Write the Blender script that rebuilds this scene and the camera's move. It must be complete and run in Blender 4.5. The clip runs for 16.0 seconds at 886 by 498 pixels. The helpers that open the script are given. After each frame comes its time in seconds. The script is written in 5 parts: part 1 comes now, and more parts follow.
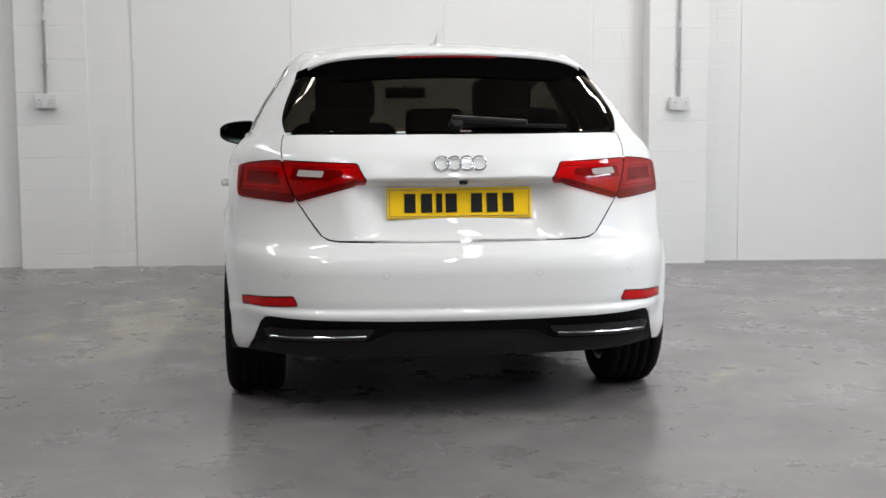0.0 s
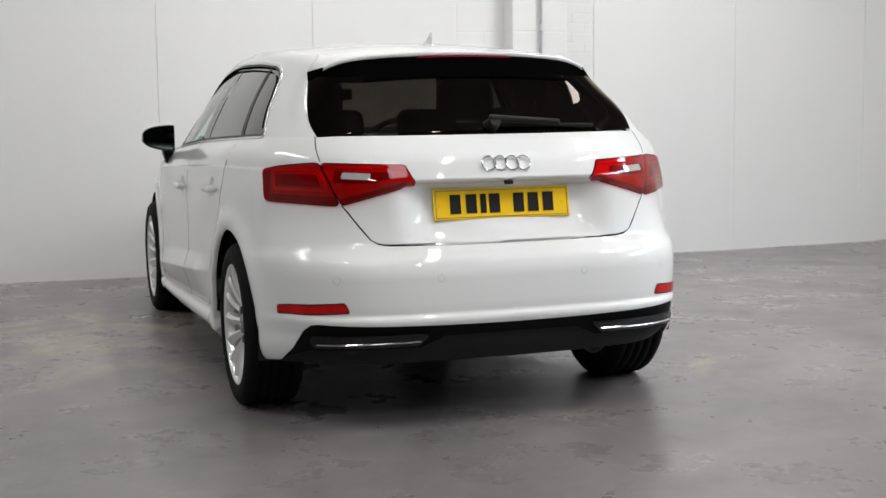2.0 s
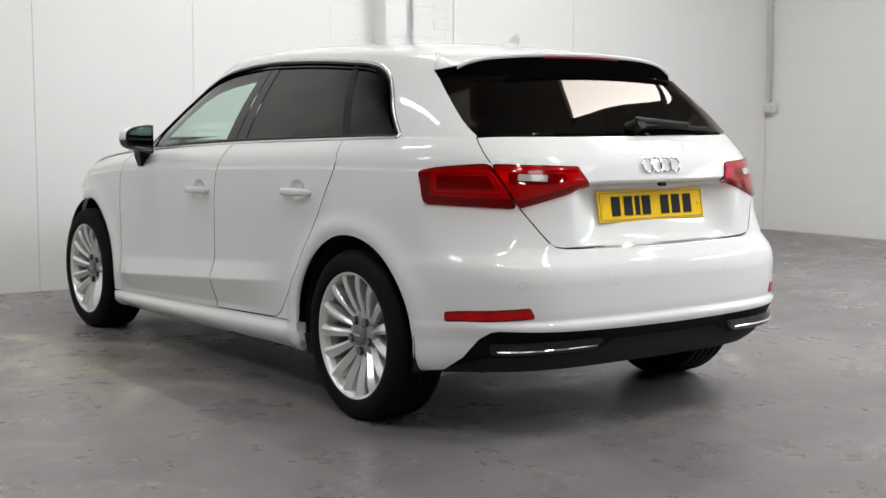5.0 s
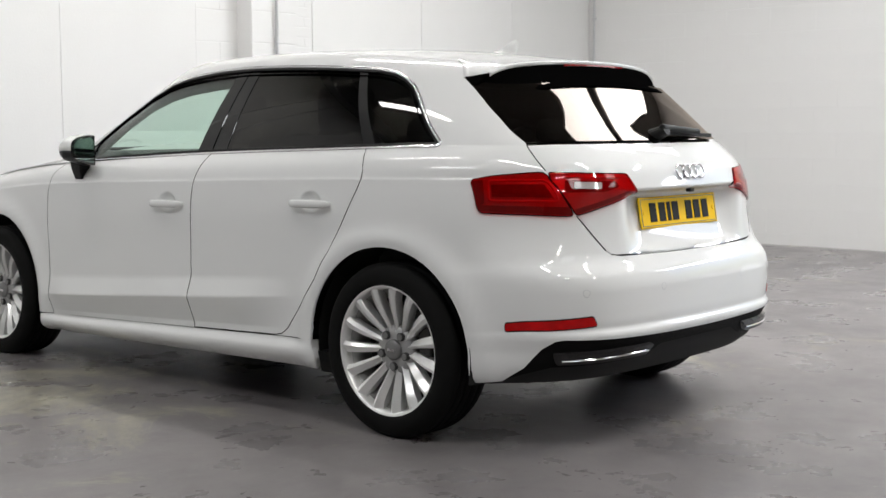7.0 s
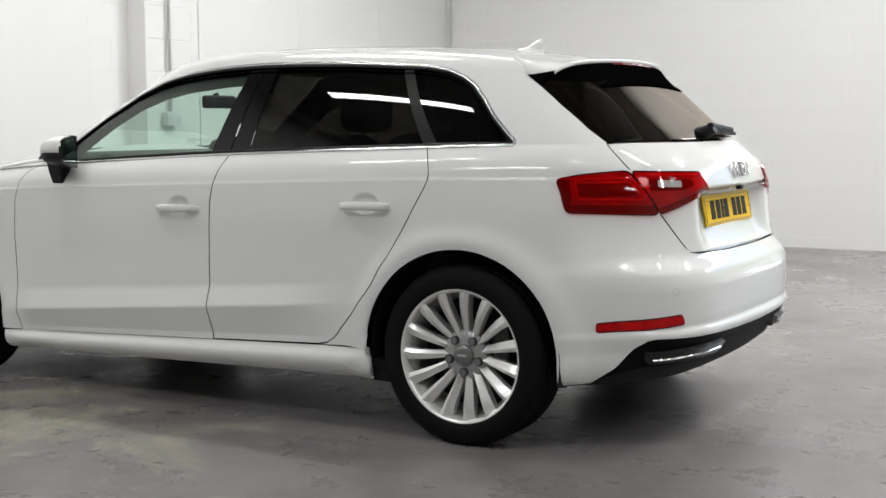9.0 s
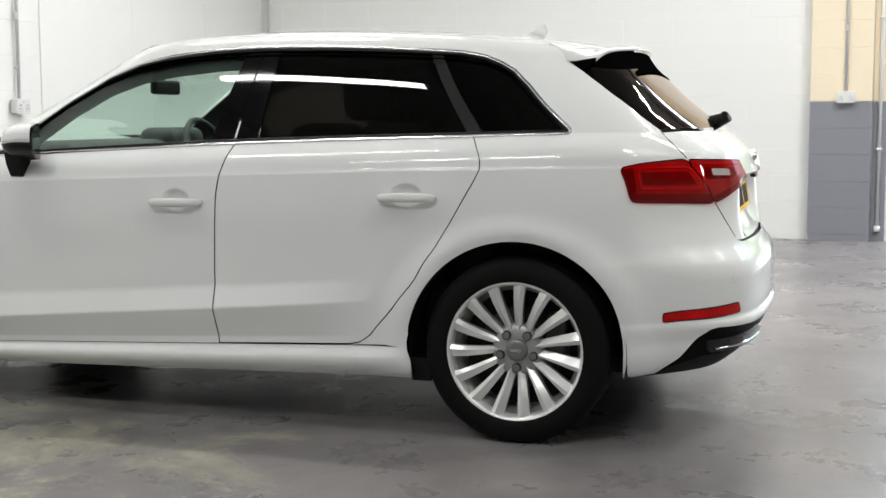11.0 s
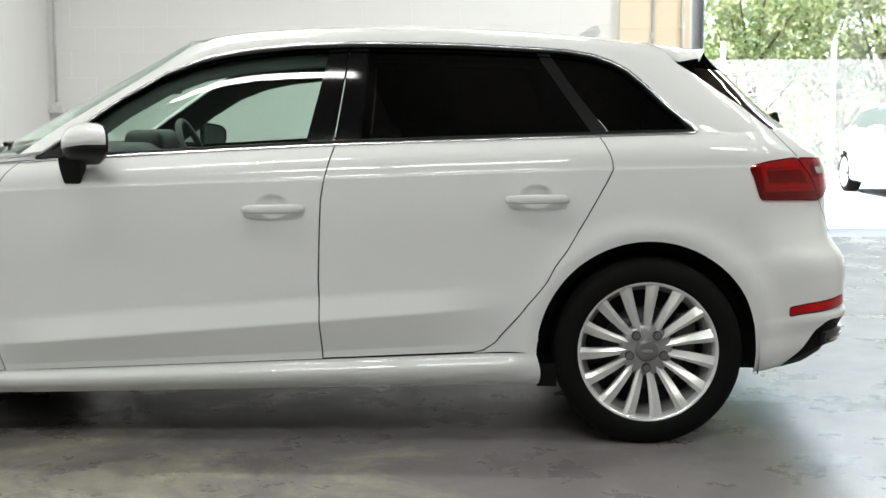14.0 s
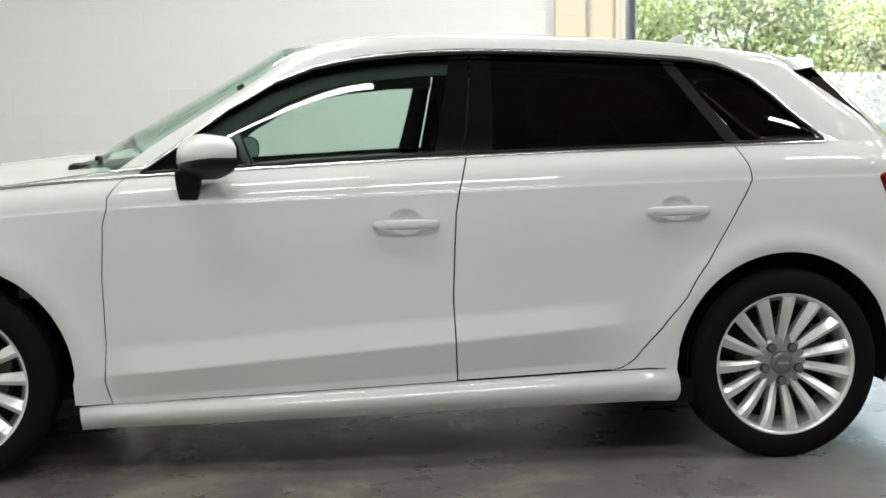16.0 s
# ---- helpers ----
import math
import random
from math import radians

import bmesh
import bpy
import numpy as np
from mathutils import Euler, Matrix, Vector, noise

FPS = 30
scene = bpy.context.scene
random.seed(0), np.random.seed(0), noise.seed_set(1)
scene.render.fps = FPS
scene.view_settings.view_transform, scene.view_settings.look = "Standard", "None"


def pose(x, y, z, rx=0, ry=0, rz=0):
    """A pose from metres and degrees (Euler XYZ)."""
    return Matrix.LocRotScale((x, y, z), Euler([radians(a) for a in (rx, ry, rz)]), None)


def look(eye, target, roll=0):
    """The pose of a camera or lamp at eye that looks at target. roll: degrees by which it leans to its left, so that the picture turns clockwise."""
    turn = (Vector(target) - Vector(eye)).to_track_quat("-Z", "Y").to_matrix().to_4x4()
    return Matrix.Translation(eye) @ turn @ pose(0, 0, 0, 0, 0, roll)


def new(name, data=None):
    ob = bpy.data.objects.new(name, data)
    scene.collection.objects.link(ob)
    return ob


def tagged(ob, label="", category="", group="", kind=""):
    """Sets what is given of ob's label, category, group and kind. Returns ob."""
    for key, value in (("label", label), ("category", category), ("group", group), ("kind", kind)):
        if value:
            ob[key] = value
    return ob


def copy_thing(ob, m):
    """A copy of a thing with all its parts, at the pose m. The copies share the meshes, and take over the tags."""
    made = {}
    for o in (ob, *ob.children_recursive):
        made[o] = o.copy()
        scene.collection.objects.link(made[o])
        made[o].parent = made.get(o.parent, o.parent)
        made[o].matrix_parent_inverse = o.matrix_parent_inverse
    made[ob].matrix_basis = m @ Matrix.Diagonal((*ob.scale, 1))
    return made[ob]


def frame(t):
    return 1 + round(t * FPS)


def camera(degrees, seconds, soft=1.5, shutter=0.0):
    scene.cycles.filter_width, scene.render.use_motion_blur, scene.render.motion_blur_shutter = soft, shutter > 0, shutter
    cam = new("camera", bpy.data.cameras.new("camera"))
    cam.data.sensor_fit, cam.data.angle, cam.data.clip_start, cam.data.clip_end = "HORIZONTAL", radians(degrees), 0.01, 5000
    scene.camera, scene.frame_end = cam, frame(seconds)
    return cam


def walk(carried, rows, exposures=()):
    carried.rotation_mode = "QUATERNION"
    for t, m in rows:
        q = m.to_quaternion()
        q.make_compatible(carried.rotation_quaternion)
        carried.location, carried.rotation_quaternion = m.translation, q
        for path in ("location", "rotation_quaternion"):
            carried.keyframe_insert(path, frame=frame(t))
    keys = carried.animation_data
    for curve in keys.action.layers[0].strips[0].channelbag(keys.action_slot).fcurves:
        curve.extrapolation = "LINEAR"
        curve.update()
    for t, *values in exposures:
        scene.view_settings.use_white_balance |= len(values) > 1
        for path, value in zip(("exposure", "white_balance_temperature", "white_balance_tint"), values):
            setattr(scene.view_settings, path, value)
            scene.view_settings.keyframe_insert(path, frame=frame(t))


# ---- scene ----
cam = camera(37.8, 16.0)
cam.data.dof.use_dof, cam.data.dof.focus_distance, cam.data.dof.aperture_fstop = True, 4.6, 6.3
PATH = [
    (0, (-0.555, -5.253, 1.132), (-0.342, -3.277, 0.915), -0.3),
    (0.5, (-0.824, -5.164, 1.134), (-0.468, -3.208, 0.916), 0.1),
    (1, (-1.152, -5.121, 1.129), (-0.726, -3.179, 0.913), -0.1),
    (1.5, (-1.427, -5.049, 1.121), (-0.901, -3.13, 0.91), -0.6),
    (2, (-1.699, -4.943, 1.123), (-1.052, -3.063, 0.91), -0.8),
    (2.5, (-2.033, -4.823, 1.133), (-1.312, -2.97, 0.914), -0.6),
    (3, (-2.291, -4.68, 1.132), (-1.522, -2.847, 0.913), -0.5),
    (5.5, (-3.523, -3.791, 1.1), (-2.258, -2.256, 0.898), -0.0),
    (6, (-3.701, -3.596, 1.109), (-2.352, -2.133, 0.907), -0.1),
    (6.5, (-3.9, -3.358, 1.09), (-2.481, -1.961, 0.9), -0.1),
    (7, (-4.09, -3.154, 1.103), (-2.604, -1.829, 0.913), -0.2),
    (7.5, (-4.243, -2.917, 1.097), (-2.696, -1.662, 0.912), 0.2),
    (8, (-4.396, -2.68, 1.079), (-2.792, -1.498, 0.902), 0.1),
    (8.5, (-4.53, -2.42, 1.108), (-2.866, -1.328, 0.917), -0.5),
    (9, (-4.651, -2.184, 1.102), (-2.937, -1.171, 0.911), -0.3),
    (11.5, (-5.03, -0.774, 1.088), (-3.106, -0.269, 0.886), 0.0),
    (12, (-5.093, -0.508, 1.072), (-3.148, -0.085, 0.879), 0.1),
    (12.5, (-5.135, -0.207, 1.076), (-3.17, 0.111, 0.88), -0.3),
    (13, (-5.153, 0.039, 1.076), (-3.175, 0.264, 0.882), -0.2),
    (13.5, (-5.123, 0.312, 1.08), (-3.137, 0.45, 0.881), -0.3),
    (14, (-5.1, 0.574, 1.074), (-3.111, 0.623, 0.877), -0.1),
    (14.5, (-5.049, 0.824, 1.073), (-3.059, 0.766, 0.877), -0.0),
    (15, (-4.99, 1.087, 1.075), (-3.004, 0.943, 0.883), -0.1),
    (15.5, (-4.94, 1.348, 1.081), (-2.959, 1.142, 0.893), -0.3),
    (16, (-4.874, 1.564, 1.066), (-2.894, 1.346, 0.889), -0.4),
]
walk(cam, [(t, look(eye, target, roll)) for t, eye, target, roll in PATH],
     exposures=[(0, 1.34, 6480, 11.5), (3, 1.34, 6500, 11.5), (5.5, 1.5, 6540, 11.5), (9, 1.53, 6550, 10), (12.5, 1.7, 6600, 7), (16, 1.7, 6620, 5.5)])

# ---------------------------------------------------------------- world and light
world = bpy.data.worlds.new("sky")
scene.world = world
world.use_nodes = True
wn = world.node_tree
sky = wn.nodes.new("ShaderNodeTexSky")
sky.sky_type, sky.sun_disc = "NISHITA", False
sky.sun_elevation, sky.sun_rotation = radians(54.7), radians(-24)
wn.links.new(sky.outputs[0], wn.nodes["Background"].inputs[0])
wn.nodes["Background"].inputs[1].default_value = 0.15


def lamp(name, kind, m, energy, colour=(1, 1, 1), size=None):
    data = bpy.data.lights.new(name, kind)
    data.energy, data.color = energy, colour
    if size:
        data.shape, data.size, data.size_y = "RECTANGLE", size[0], size[1]
    ob = new(name, data)
    ob.matrix_world = m
    return ob


sun = lamp("sun", "SUN", look((-4.5, 10, 15.5), (0, 0, 0)), 5.0, (1, 0.96, 0.9))
sun.data.angle = radians(0.5)
CEIL = 4.6
TUBES = [(-2.0, 2.15, 9), (-5.0, 2.0, 12), (-2.2, -2.6, 17), (-2.95, -5.6, 18), (0.6, 2.4, 23), (0.6, -2.6, 18), (0.6, -6.3, 20), (3.2, 2.3, 25), (3.6, -2.7, 56)]
for tx, ty, watts in TUBES:
    lamp("tube_light", "AREA", pose(tx, ty, CEIL - 0.36, 0, 0, 90), watts, (1, 0.985, 0.95), (1.65, 0.16))
# roof openings with area lamps for sky; the first three are added fill, unseen
ROOF_AND_FILL_LIGHTS = [(-1.2, -4.6, 0.95, 2.6), (2.4, -5.6, 0.95, 2.6), (-5.4, 1.0, 0.95, 2.6), (3.5, -0.1, 1.75, 0.85), (5.3, 0.08, 1.4, 0.75)]
for tx, ty, lx, ly in ROOF_AND_FILL_LIGHTS:
    lamp("roof_daylight", "AREA", pose(tx, ty, CEIL + 0.02), (4.5 if ty < -1 else 16 if tx < 0 else 12.5) * lx * ly, (0.95, 0.98, 1.0), (lx, ly))

# added area lamp, out of view at the doorway's head, boosts its sky light
lamp("doorway_daylight", "AREA", look((6.95, -3.65, 3.62), (3.4, -3.65, 0.0)), 52, (0.93, 0.97, 1.0), (4.2, 0.6))

# ---------------------------------------------------------------- materials


def nodes_of(mat):
    mat.use_nodes = True
    t = mat.node_tree
    return t, t.nodes, t.links, t.nodes["Principled BSDF"]


def plain(name, colour, rough=0.5, metal=0.0, coat=0.0, grain=0.0, scale=40.0, bump=0.0, bump_scale=200.0, spec=0.5):
    """A painted or moulded surface with slight variation of tone and fine relief."""
    mat = bpy.data.materials.new(name)
    t, n, l, p = nodes_of(mat)
    p.inputs["Base Color"].default_value = (*colour, 1)
    p.inputs["Roughness"].default_value, p.inputs["Metallic"].default_value = rough, metal
    p.inputs["Coat Weight"].default_value, p.inputs["Coat Roughness"].default_value = coat, 0.02
    p.inputs["Specular IOR Level"].default_value = spec
    if grain or bump:
        tc = n.new("ShaderNodeTexCoord")
    if grain:
        a = n.new("ShaderNodeTexNoise")
        a.inputs["Scale"].default_value, a.inputs["Detail"].default_value = scale, 6
        mix = n.new("ShaderNodeMix")
        mix.data_type = "RGBA"
        mix.inputs["A"].default_value = (*[c * (1 - grain) for c in colour], 1)
        mix.inputs["B"].default_value = (*[min(1, c * (1 + grain)) for c in colour], 1)
        l.new(tc.outputs["Object"], a.inputs["Vector"])
        l.new(a.outputs["Fac"], mix.inputs["Factor"])
        l.new(mix.outputs["Result"], p.inputs["Base Color"])
    if bump:
        b = n.new("ShaderNodeTexNoise")
        b.inputs["Scale"].default_value, b.inputs["Detail"].default_value = bump_scale, 4
        bn = n.new("ShaderNodeBump")
        bn.inputs["Strength"].default_value, bn.inputs["Distance"].default_value = bump, 0.002
        l.new(tc.outputs["Object"], b.inputs["Vector"])
        l.new(b.outputs["Fac"], bn.inputs["Height"])
        l.new(bn.outputs["Normal"], p.inputs["Normal"])
    return mat


def glass(name, tint, gloss=(1, 1, 1)):
    """A thin pane: tinted see-through, mirror gloss by Fresnel."""
    mat = bpy.data.materials.new(name)
    mat.use_nodes = True
    t = mat.node_tree
    n, l = t.nodes, t.links
    n.remove(n["Principled BSDF"])
    tr, gl, fr, mx = (n.new(k) for k in ("ShaderNodeBsdfTransparent", "ShaderNodeBsdfGlossy", "ShaderNodeLayerWeight", "ShaderNodeMixShader"))
    tr.inputs[0].default_value = (*tint, 1)
    gl.inputs["Roughness"].default_value = 0.01
    gl.inputs["Color"].default_value = (*gloss, 1)
    fr.inputs[0].default_value = 0.5
    pw, ma = n.new("ShaderNodeMath"), n.new("ShaderNodeMath")
    pw.operation, ma.operation = "POWER", "MULTIPLY_ADD"
    pw.inputs[1].default_value = 5.0
    ma.inputs[1].default_value, ma.inputs[2].default_value = 0.92, 0.05
    l.new(fr.outputs["Facing"], pw.inputs[0])
    l.new(pw.outputs[0], ma.inputs[0])
    l.new(ma.outputs[0], mx.inputs[0])
    l.new(tr.outputs[0], mx.inputs[1])
    l.new(gl.outputs[0], mx.inputs[2])
    l.new(mx.outputs[0], n["Material Output"].inputs[0])
    return mat


def concrete_floor():
    mat = bpy.data.materials.new("painted_concrete_floor")
    t, n, l, p = nodes_of(mat)
    tc = n.new("ShaderNodeTexCoord")

    def noise(scale, detail, rough=0.6, dist=0.0):
        a = n.new("ShaderNodeTexNoise")
        a.inputs["Scale"].default_value, a.inputs["Detail"].default_value = scale, detail
        a.inputs["Roughness"].default_value, a.inputs["Distortion"].default_value = rough, dist
        l.new(tc.outputs["Object"], a.inputs["Vector"])
        return a.outputs["Fac"]

    def ramp(src, stops):
        r = n.new("ShaderNodeValToRGB")
        r.color_ramp.elements[0].position, r.color_ramp.elements[0].color = stops[0][0], (*stops[0][1], 1)
        r.color_ramp.elements[1].position, r.color_ramp.elements[1].color = stops[-1][0], (*stops[-1][1], 1)
        for at, c in stops[1:-1]:
            e = r.color_ramp.elements.new(at)
            e.color = (*c, 1)
        l.new(src, r.inputs[0])
        return r.outputs[0]

    def mix(f, a, b):
        m = n.new("ShaderNodeMix")
        m.data_type = "RGBA"
        l.new(f, m.inputs["Factor"])
        l.new(a, m.inputs["A"])
        l.new(b, m.inputs["B"])
        return m.outputs["Result"]

    base = ramp(noise(0.9, 10, 0.7, 0.5), [(0.3, (0.128, 0.12, 0.121)), (0.5, (0.186, 0.174, 0.175)), (0.7, (0.25, 0.234, 0.233))])
    worn = ramp(noise(11, 10, 0.8), [(0.3, (0.2, 0.188, 0.14)), (0.5, (0.36, 0.345, 0.27)), (0.7, (0.56, 0.54, 0.43))])
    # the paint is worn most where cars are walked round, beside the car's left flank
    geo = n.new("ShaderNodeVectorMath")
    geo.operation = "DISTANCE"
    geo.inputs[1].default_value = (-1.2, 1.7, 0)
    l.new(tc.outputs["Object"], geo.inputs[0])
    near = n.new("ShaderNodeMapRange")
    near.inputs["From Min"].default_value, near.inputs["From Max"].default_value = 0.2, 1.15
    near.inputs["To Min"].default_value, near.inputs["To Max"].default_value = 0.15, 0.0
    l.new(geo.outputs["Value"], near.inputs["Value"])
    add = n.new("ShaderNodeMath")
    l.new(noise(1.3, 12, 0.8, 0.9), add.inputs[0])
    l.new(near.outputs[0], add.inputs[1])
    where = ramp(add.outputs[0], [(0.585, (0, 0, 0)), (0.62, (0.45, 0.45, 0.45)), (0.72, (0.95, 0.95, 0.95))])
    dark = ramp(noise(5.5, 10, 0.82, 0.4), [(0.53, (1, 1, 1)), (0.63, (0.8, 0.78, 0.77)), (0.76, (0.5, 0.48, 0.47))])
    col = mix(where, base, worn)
    mul = n.new("ShaderNodeMix")
    mul.data_type, mul.blend_type = "RGBA", "MULTIPLY"
    mul.inputs["Factor"].default_value = 0.8
    l.new(col, mul.inputs["A"])
    l.new(dark, mul.inputs["B"])
    # pale chips and dark pits in the paint
    chips = ramp(noise(26, 6, 0.6, 0.3), [(0.66, (0, 0, 0)), (0.7, (0.55, 0.55, 0.55)), (0.8, (0.7, 0.7, 0.7))])
    pits = ramp(noise(9.5, 4, 0.75, 1.2), [(0.25, (0.4, 0.38, 0.37)), (0.3, (1, 1, 1)), (1.0, (1, 1, 1))])
    pale = n.new("ShaderNodeRGB")
    pale.outputs[0].default_value = (0.36, 0.345, 0.32, 1)
    mul2 = n.new("ShaderNodeMix")
    mul2.data_type, mul2.blend_type = "RGBA", "MULTIPLY"
    mul2.inputs["Factor"].default_value = 1.0
    l.new(mix(chips, mul.outputs["Result"], pale.outputs[0]), mul2.inputs["A"])
    l.new(pits, mul2.inputs["B"])
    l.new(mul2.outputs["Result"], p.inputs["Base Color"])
    rr = n.new("ShaderNodeMapRange")
    rr.inputs["From Min"].default_value, rr.inputs["From Max"].default_value = 0.3, 0.7
    rr.inputs["To Min"].default_value, rr.inputs["To Max"].default_value = 0.2, 0.42
    l.new(noise(2.3, 7, 0.65), rr.inputs["Value"])
    l.new(rr.outputs[0], p.inputs["Roughness"])
    bn = n.new("ShaderNodeBump")
    bn.inputs["Strength"].default_value, bn.inputs["Distance"].default_value = 0.25, 0.004
    l.new(noise(22, 8, 0.7), bn.inputs["Height"])
    l.new(bn.outputs["Normal"], p.inputs["Normal"])
    return mat


M_FLOOR = concrete_floor()
M_WALL = plain("white_wall_paint", (0.76, 0.76, 0.752), 0.45, grain=0.025, scale=2.2, bump=0.5, bump_scale=90)
M_CREAM = plain("cream_wall_paint", (0.78, 0.68, 0.52), 0.5, grain=0.03, scale=2.5, bump=0.5, bump_scale=90)
M_GREYP = plain("grey_dado_paint", (0.22, 0.225, 0.26), 0.45, grain=0.06, scale=3, bump=0.5, bump_scale=90)
M_BACK = plain("grey_wall_paint", (0.24, 0.24, 0.235), 0.5, grain=0.04, scale=2, bump=0.5, bump_scale=90)
M_WHITE = plain("white_enamel", (0.75, 0.75, 0.74), 0.4, grain=0.02)
M_CEIL = plain("grey_ceiling_sheet", (0.16, 0.16, 0.158), 0.6, grain=0.06, scale=1.5)
M_STEEL = plain("galvanised_steel", (0.42, 0.44, 0.47), 0.45, 0.7, grain=0.12, scale=12)
M_CONDUIT = plain("painted_conduit", (0.62, 0.63, 0.64), 0.4, grain=0.05, scale=8)
M_SOCKET = plain("grey_white_metal_socket", (0.68, 0.68, 0.67), 0.35, grain=0.04)
M_DARK = plain("dark_slot", (0.03, 0.03, 0.03), 0.6)
M_PAINT = plain("white_car_paint", (0.8, 0.81, 0.805), 0.5, coat=1.0, grain=0.006, scale=3, spec=0.15)
M_BLACKG = plain("gloss_black_trim", (0.004, 0.004, 0.0045), 0.06, grain=0.1)
M_BLACKP = plain("grained_black_plastic", (0.006, 0.006, 0.0062), 0.45, spec=0.2, bump=0.4, bump_scale=500, grain=0.1)
M_VALANCE = plain("black_valance_plastic", (0.006, 0.006, 0.006), 0.5, spec=0.05, bump=0.3, bump_scale=500, grain=0.1)
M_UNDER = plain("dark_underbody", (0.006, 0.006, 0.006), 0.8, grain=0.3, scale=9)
M_CHROME = plain("chrome", (0.85, 0.85, 0.86), 0.08, 1.0)
M_MIRROR = plain("tinted_mirror", (0.2, 0.26, 0.24), 0.03, 1.0)
M_SATIN = plain("satin_aluminium_trim", (0.72, 0.72, 0.73), 0.25, 1.0)
M_ALLOY = plain("silver_alloy", (0.86, 0.86, 0.85), 0.3, 0.5, grain=0.05, scale=30, coat=0.3)
M_ALLOYD = plain("dull_cast_steel", (0.06, 0.058, 0.056), 0.45, 0.6, grain=0.2, scale=20)
# hub alloy darker than the spokes: shade is put into its colour
M_HUB = plain("shaded_grey_alloy", (0.42, 0.42, 0.42), 0.35, 0.5, grain=0.1, scale=30)
M_CAP = plain("grey_plastic_cap", (0.2, 0.2, 0.2), 0.35, 0.4, grain=0.1)
# inner rim alloy, again with the shade put into the colour
M_BARREL = plain("shaded_rim_barrel", (0.42, 0.42, 0.41), 0.4, 0.6, grain=0.12, scale=30)
M_TYRE = plain("tyre_rubber", (0.0055, 0.0055, 0.0055), 0.75, spec=0.12, grain=0.25, scale=30, bump=0.5, bump_scale=260)
M_RED = plain("red_brake_lamp_lens", (0.27, 0.004, 0.007), 0.07, coat=1.0, grain=0.4, scale=40)
M_LAMPRED = plain("lamp_reflector_bowl", (0.52, 0.5, 0.5), 0.35, 0.3, grain=0.45, scale=14, bump=0.6, bump_scale=150)
M_LAMPGUIDE = plain("milky_light_guide", (0.64, 0.6, 0.6), 0.3, coat=0.5)
M_LAMPDARK = plain("dark_lamp_inner", (0.17, 0.15, 0.15), 0.4, grain=0.4, scale=60)
M_LAMPDEEP = plain("deep_lamp_inner", (0.17, 0.15, 0.15), 0.4, grain=0.4, scale=30)
M_CLEAR = plain("clear_lamp_lens", (0.42, 0.38, 0.37), 0.08, coat=1.0, grain=0.2, scale=60)
M_REFL = plain("red_reflector", (0.5, 0.004, 0.005), 0.12, grain=0.5, scale=20, spec=0.25)
M_BLACKS = plain("matt_black_trim", (0.002, 0.002, 0.002), 0.7, spec=0.0, grain=0.1)
M_DIVIDER = plain("satin_black_divider", (0.01, 0.01, 0.0105), 0.4, spec=0.15, grain=0.1)
M_PILLAR = plain("grey_pillar_lining", (0.055, 0.058, 0.055), 0.8, grain=0.05)
M_PLATE = plain("yellow_plate", (0.95, 0.6, 0.008), 0.55, grain=0.02, spec=0.2)
M_INK = plain("black_ink", (0.012, 0.012, 0.012), 0.6, spec=0.2)
M_CLOTH = plain("dark_seat_cloth", (0.03, 0.03, 0.033), 0.85, grain=0.2, scale=60, bump=0.5)
M_DASH = plain("soft_black_dash", (0.075, 0.078, 0.078), 0.6, bump=0.5, bump_scale=400, grain=0.1)
M_LINER = plain("grey_headliner", (0.42, 0.42, 0.41), 0.9, grain=0.04)
M_GLASS = glass("green_tinted_glass", (0.74, 0.86, 0.8))
M_REARG = glass("tinted_rear_glass", (0.045, 0.036, 0.03), (1, 0.88, 0.78))
M_PRIV = glass("privacy_glass", (0.022, 0.018, 0.016))
M_REDLENS = glass("red_lamp_lens", (0.82, 0.02, 0.03))
M_TRUNK = plain("bark", (0.1, 0.075, 0.05), 0.9, grain=0.4, scale=6)
M_APRON = plain("yard_concrete", (0.5, 0.49, 0.47), 0.8, grain=0.2, scale=0.5, bump=0.5, bump_scale=30)
M_FENCE = plain("pale_grey_fence_coating", (0.8, 0.8, 0.79), 0.5, grain=0.05)

# ---------------------------------------------------------------- making meshes


def mesh_of(name, verts, faces, mat, smooth=True, normals=None):
    me = bpy.data.meshes.new(name)
    me.from_pydata([tuple(v) for v in verts], [], faces)
    if smooth:
        me.polygons.foreach_set("use_smooth", [True] * len(me.polygons))
    me.materials.append(mat)
    me.update()
    if normals is not None:
        me.normals_split_custom_set_from_vertices([tuple(v) for v in normals])
    return me


def part(name, bm, mat, parent=None, label="", smooth=False):
    """One mesh object, from a bmesh or a mesh, under its thing."""
    if isinstance(bm, bmesh.types.BMesh):
        me = bpy.data.meshes.new(name)
        bmesh.ops.recalc_face_normals(bm, faces=bm.faces)
        bm.to_mesh(me)
        bm.free()
        me.materials.append(mat)
        if smooth:
            me.polygons.foreach_set("use_smooth", [True] * len(me.polygons))
    else:
        me = bm
    ob = new(name, me)
    if parent:
        ob.parent = parent
    if label:
        ob["label"] = label
    return ob


def box(size, at=(0, 0, 0), bevel=0.0, segments=2, turn=None):
    bm = bmesh.new()
    bmesh.ops.create_cube(bm, size=1)
    bmesh.ops.scale(bm, vec=size, verts=bm.verts)
    if bevel:
        bmesh.ops.bevel(bm, geom=bm.edges[:], offset=bevel, segments=segments, affect="EDGES", profile=0.5)
    if turn is not None:
        bmesh.ops.transform(bm, matrix=turn, verts=bm.verts)
    bmesh.ops.translate(bm, vec=at, verts=bm.verts)
    return bm


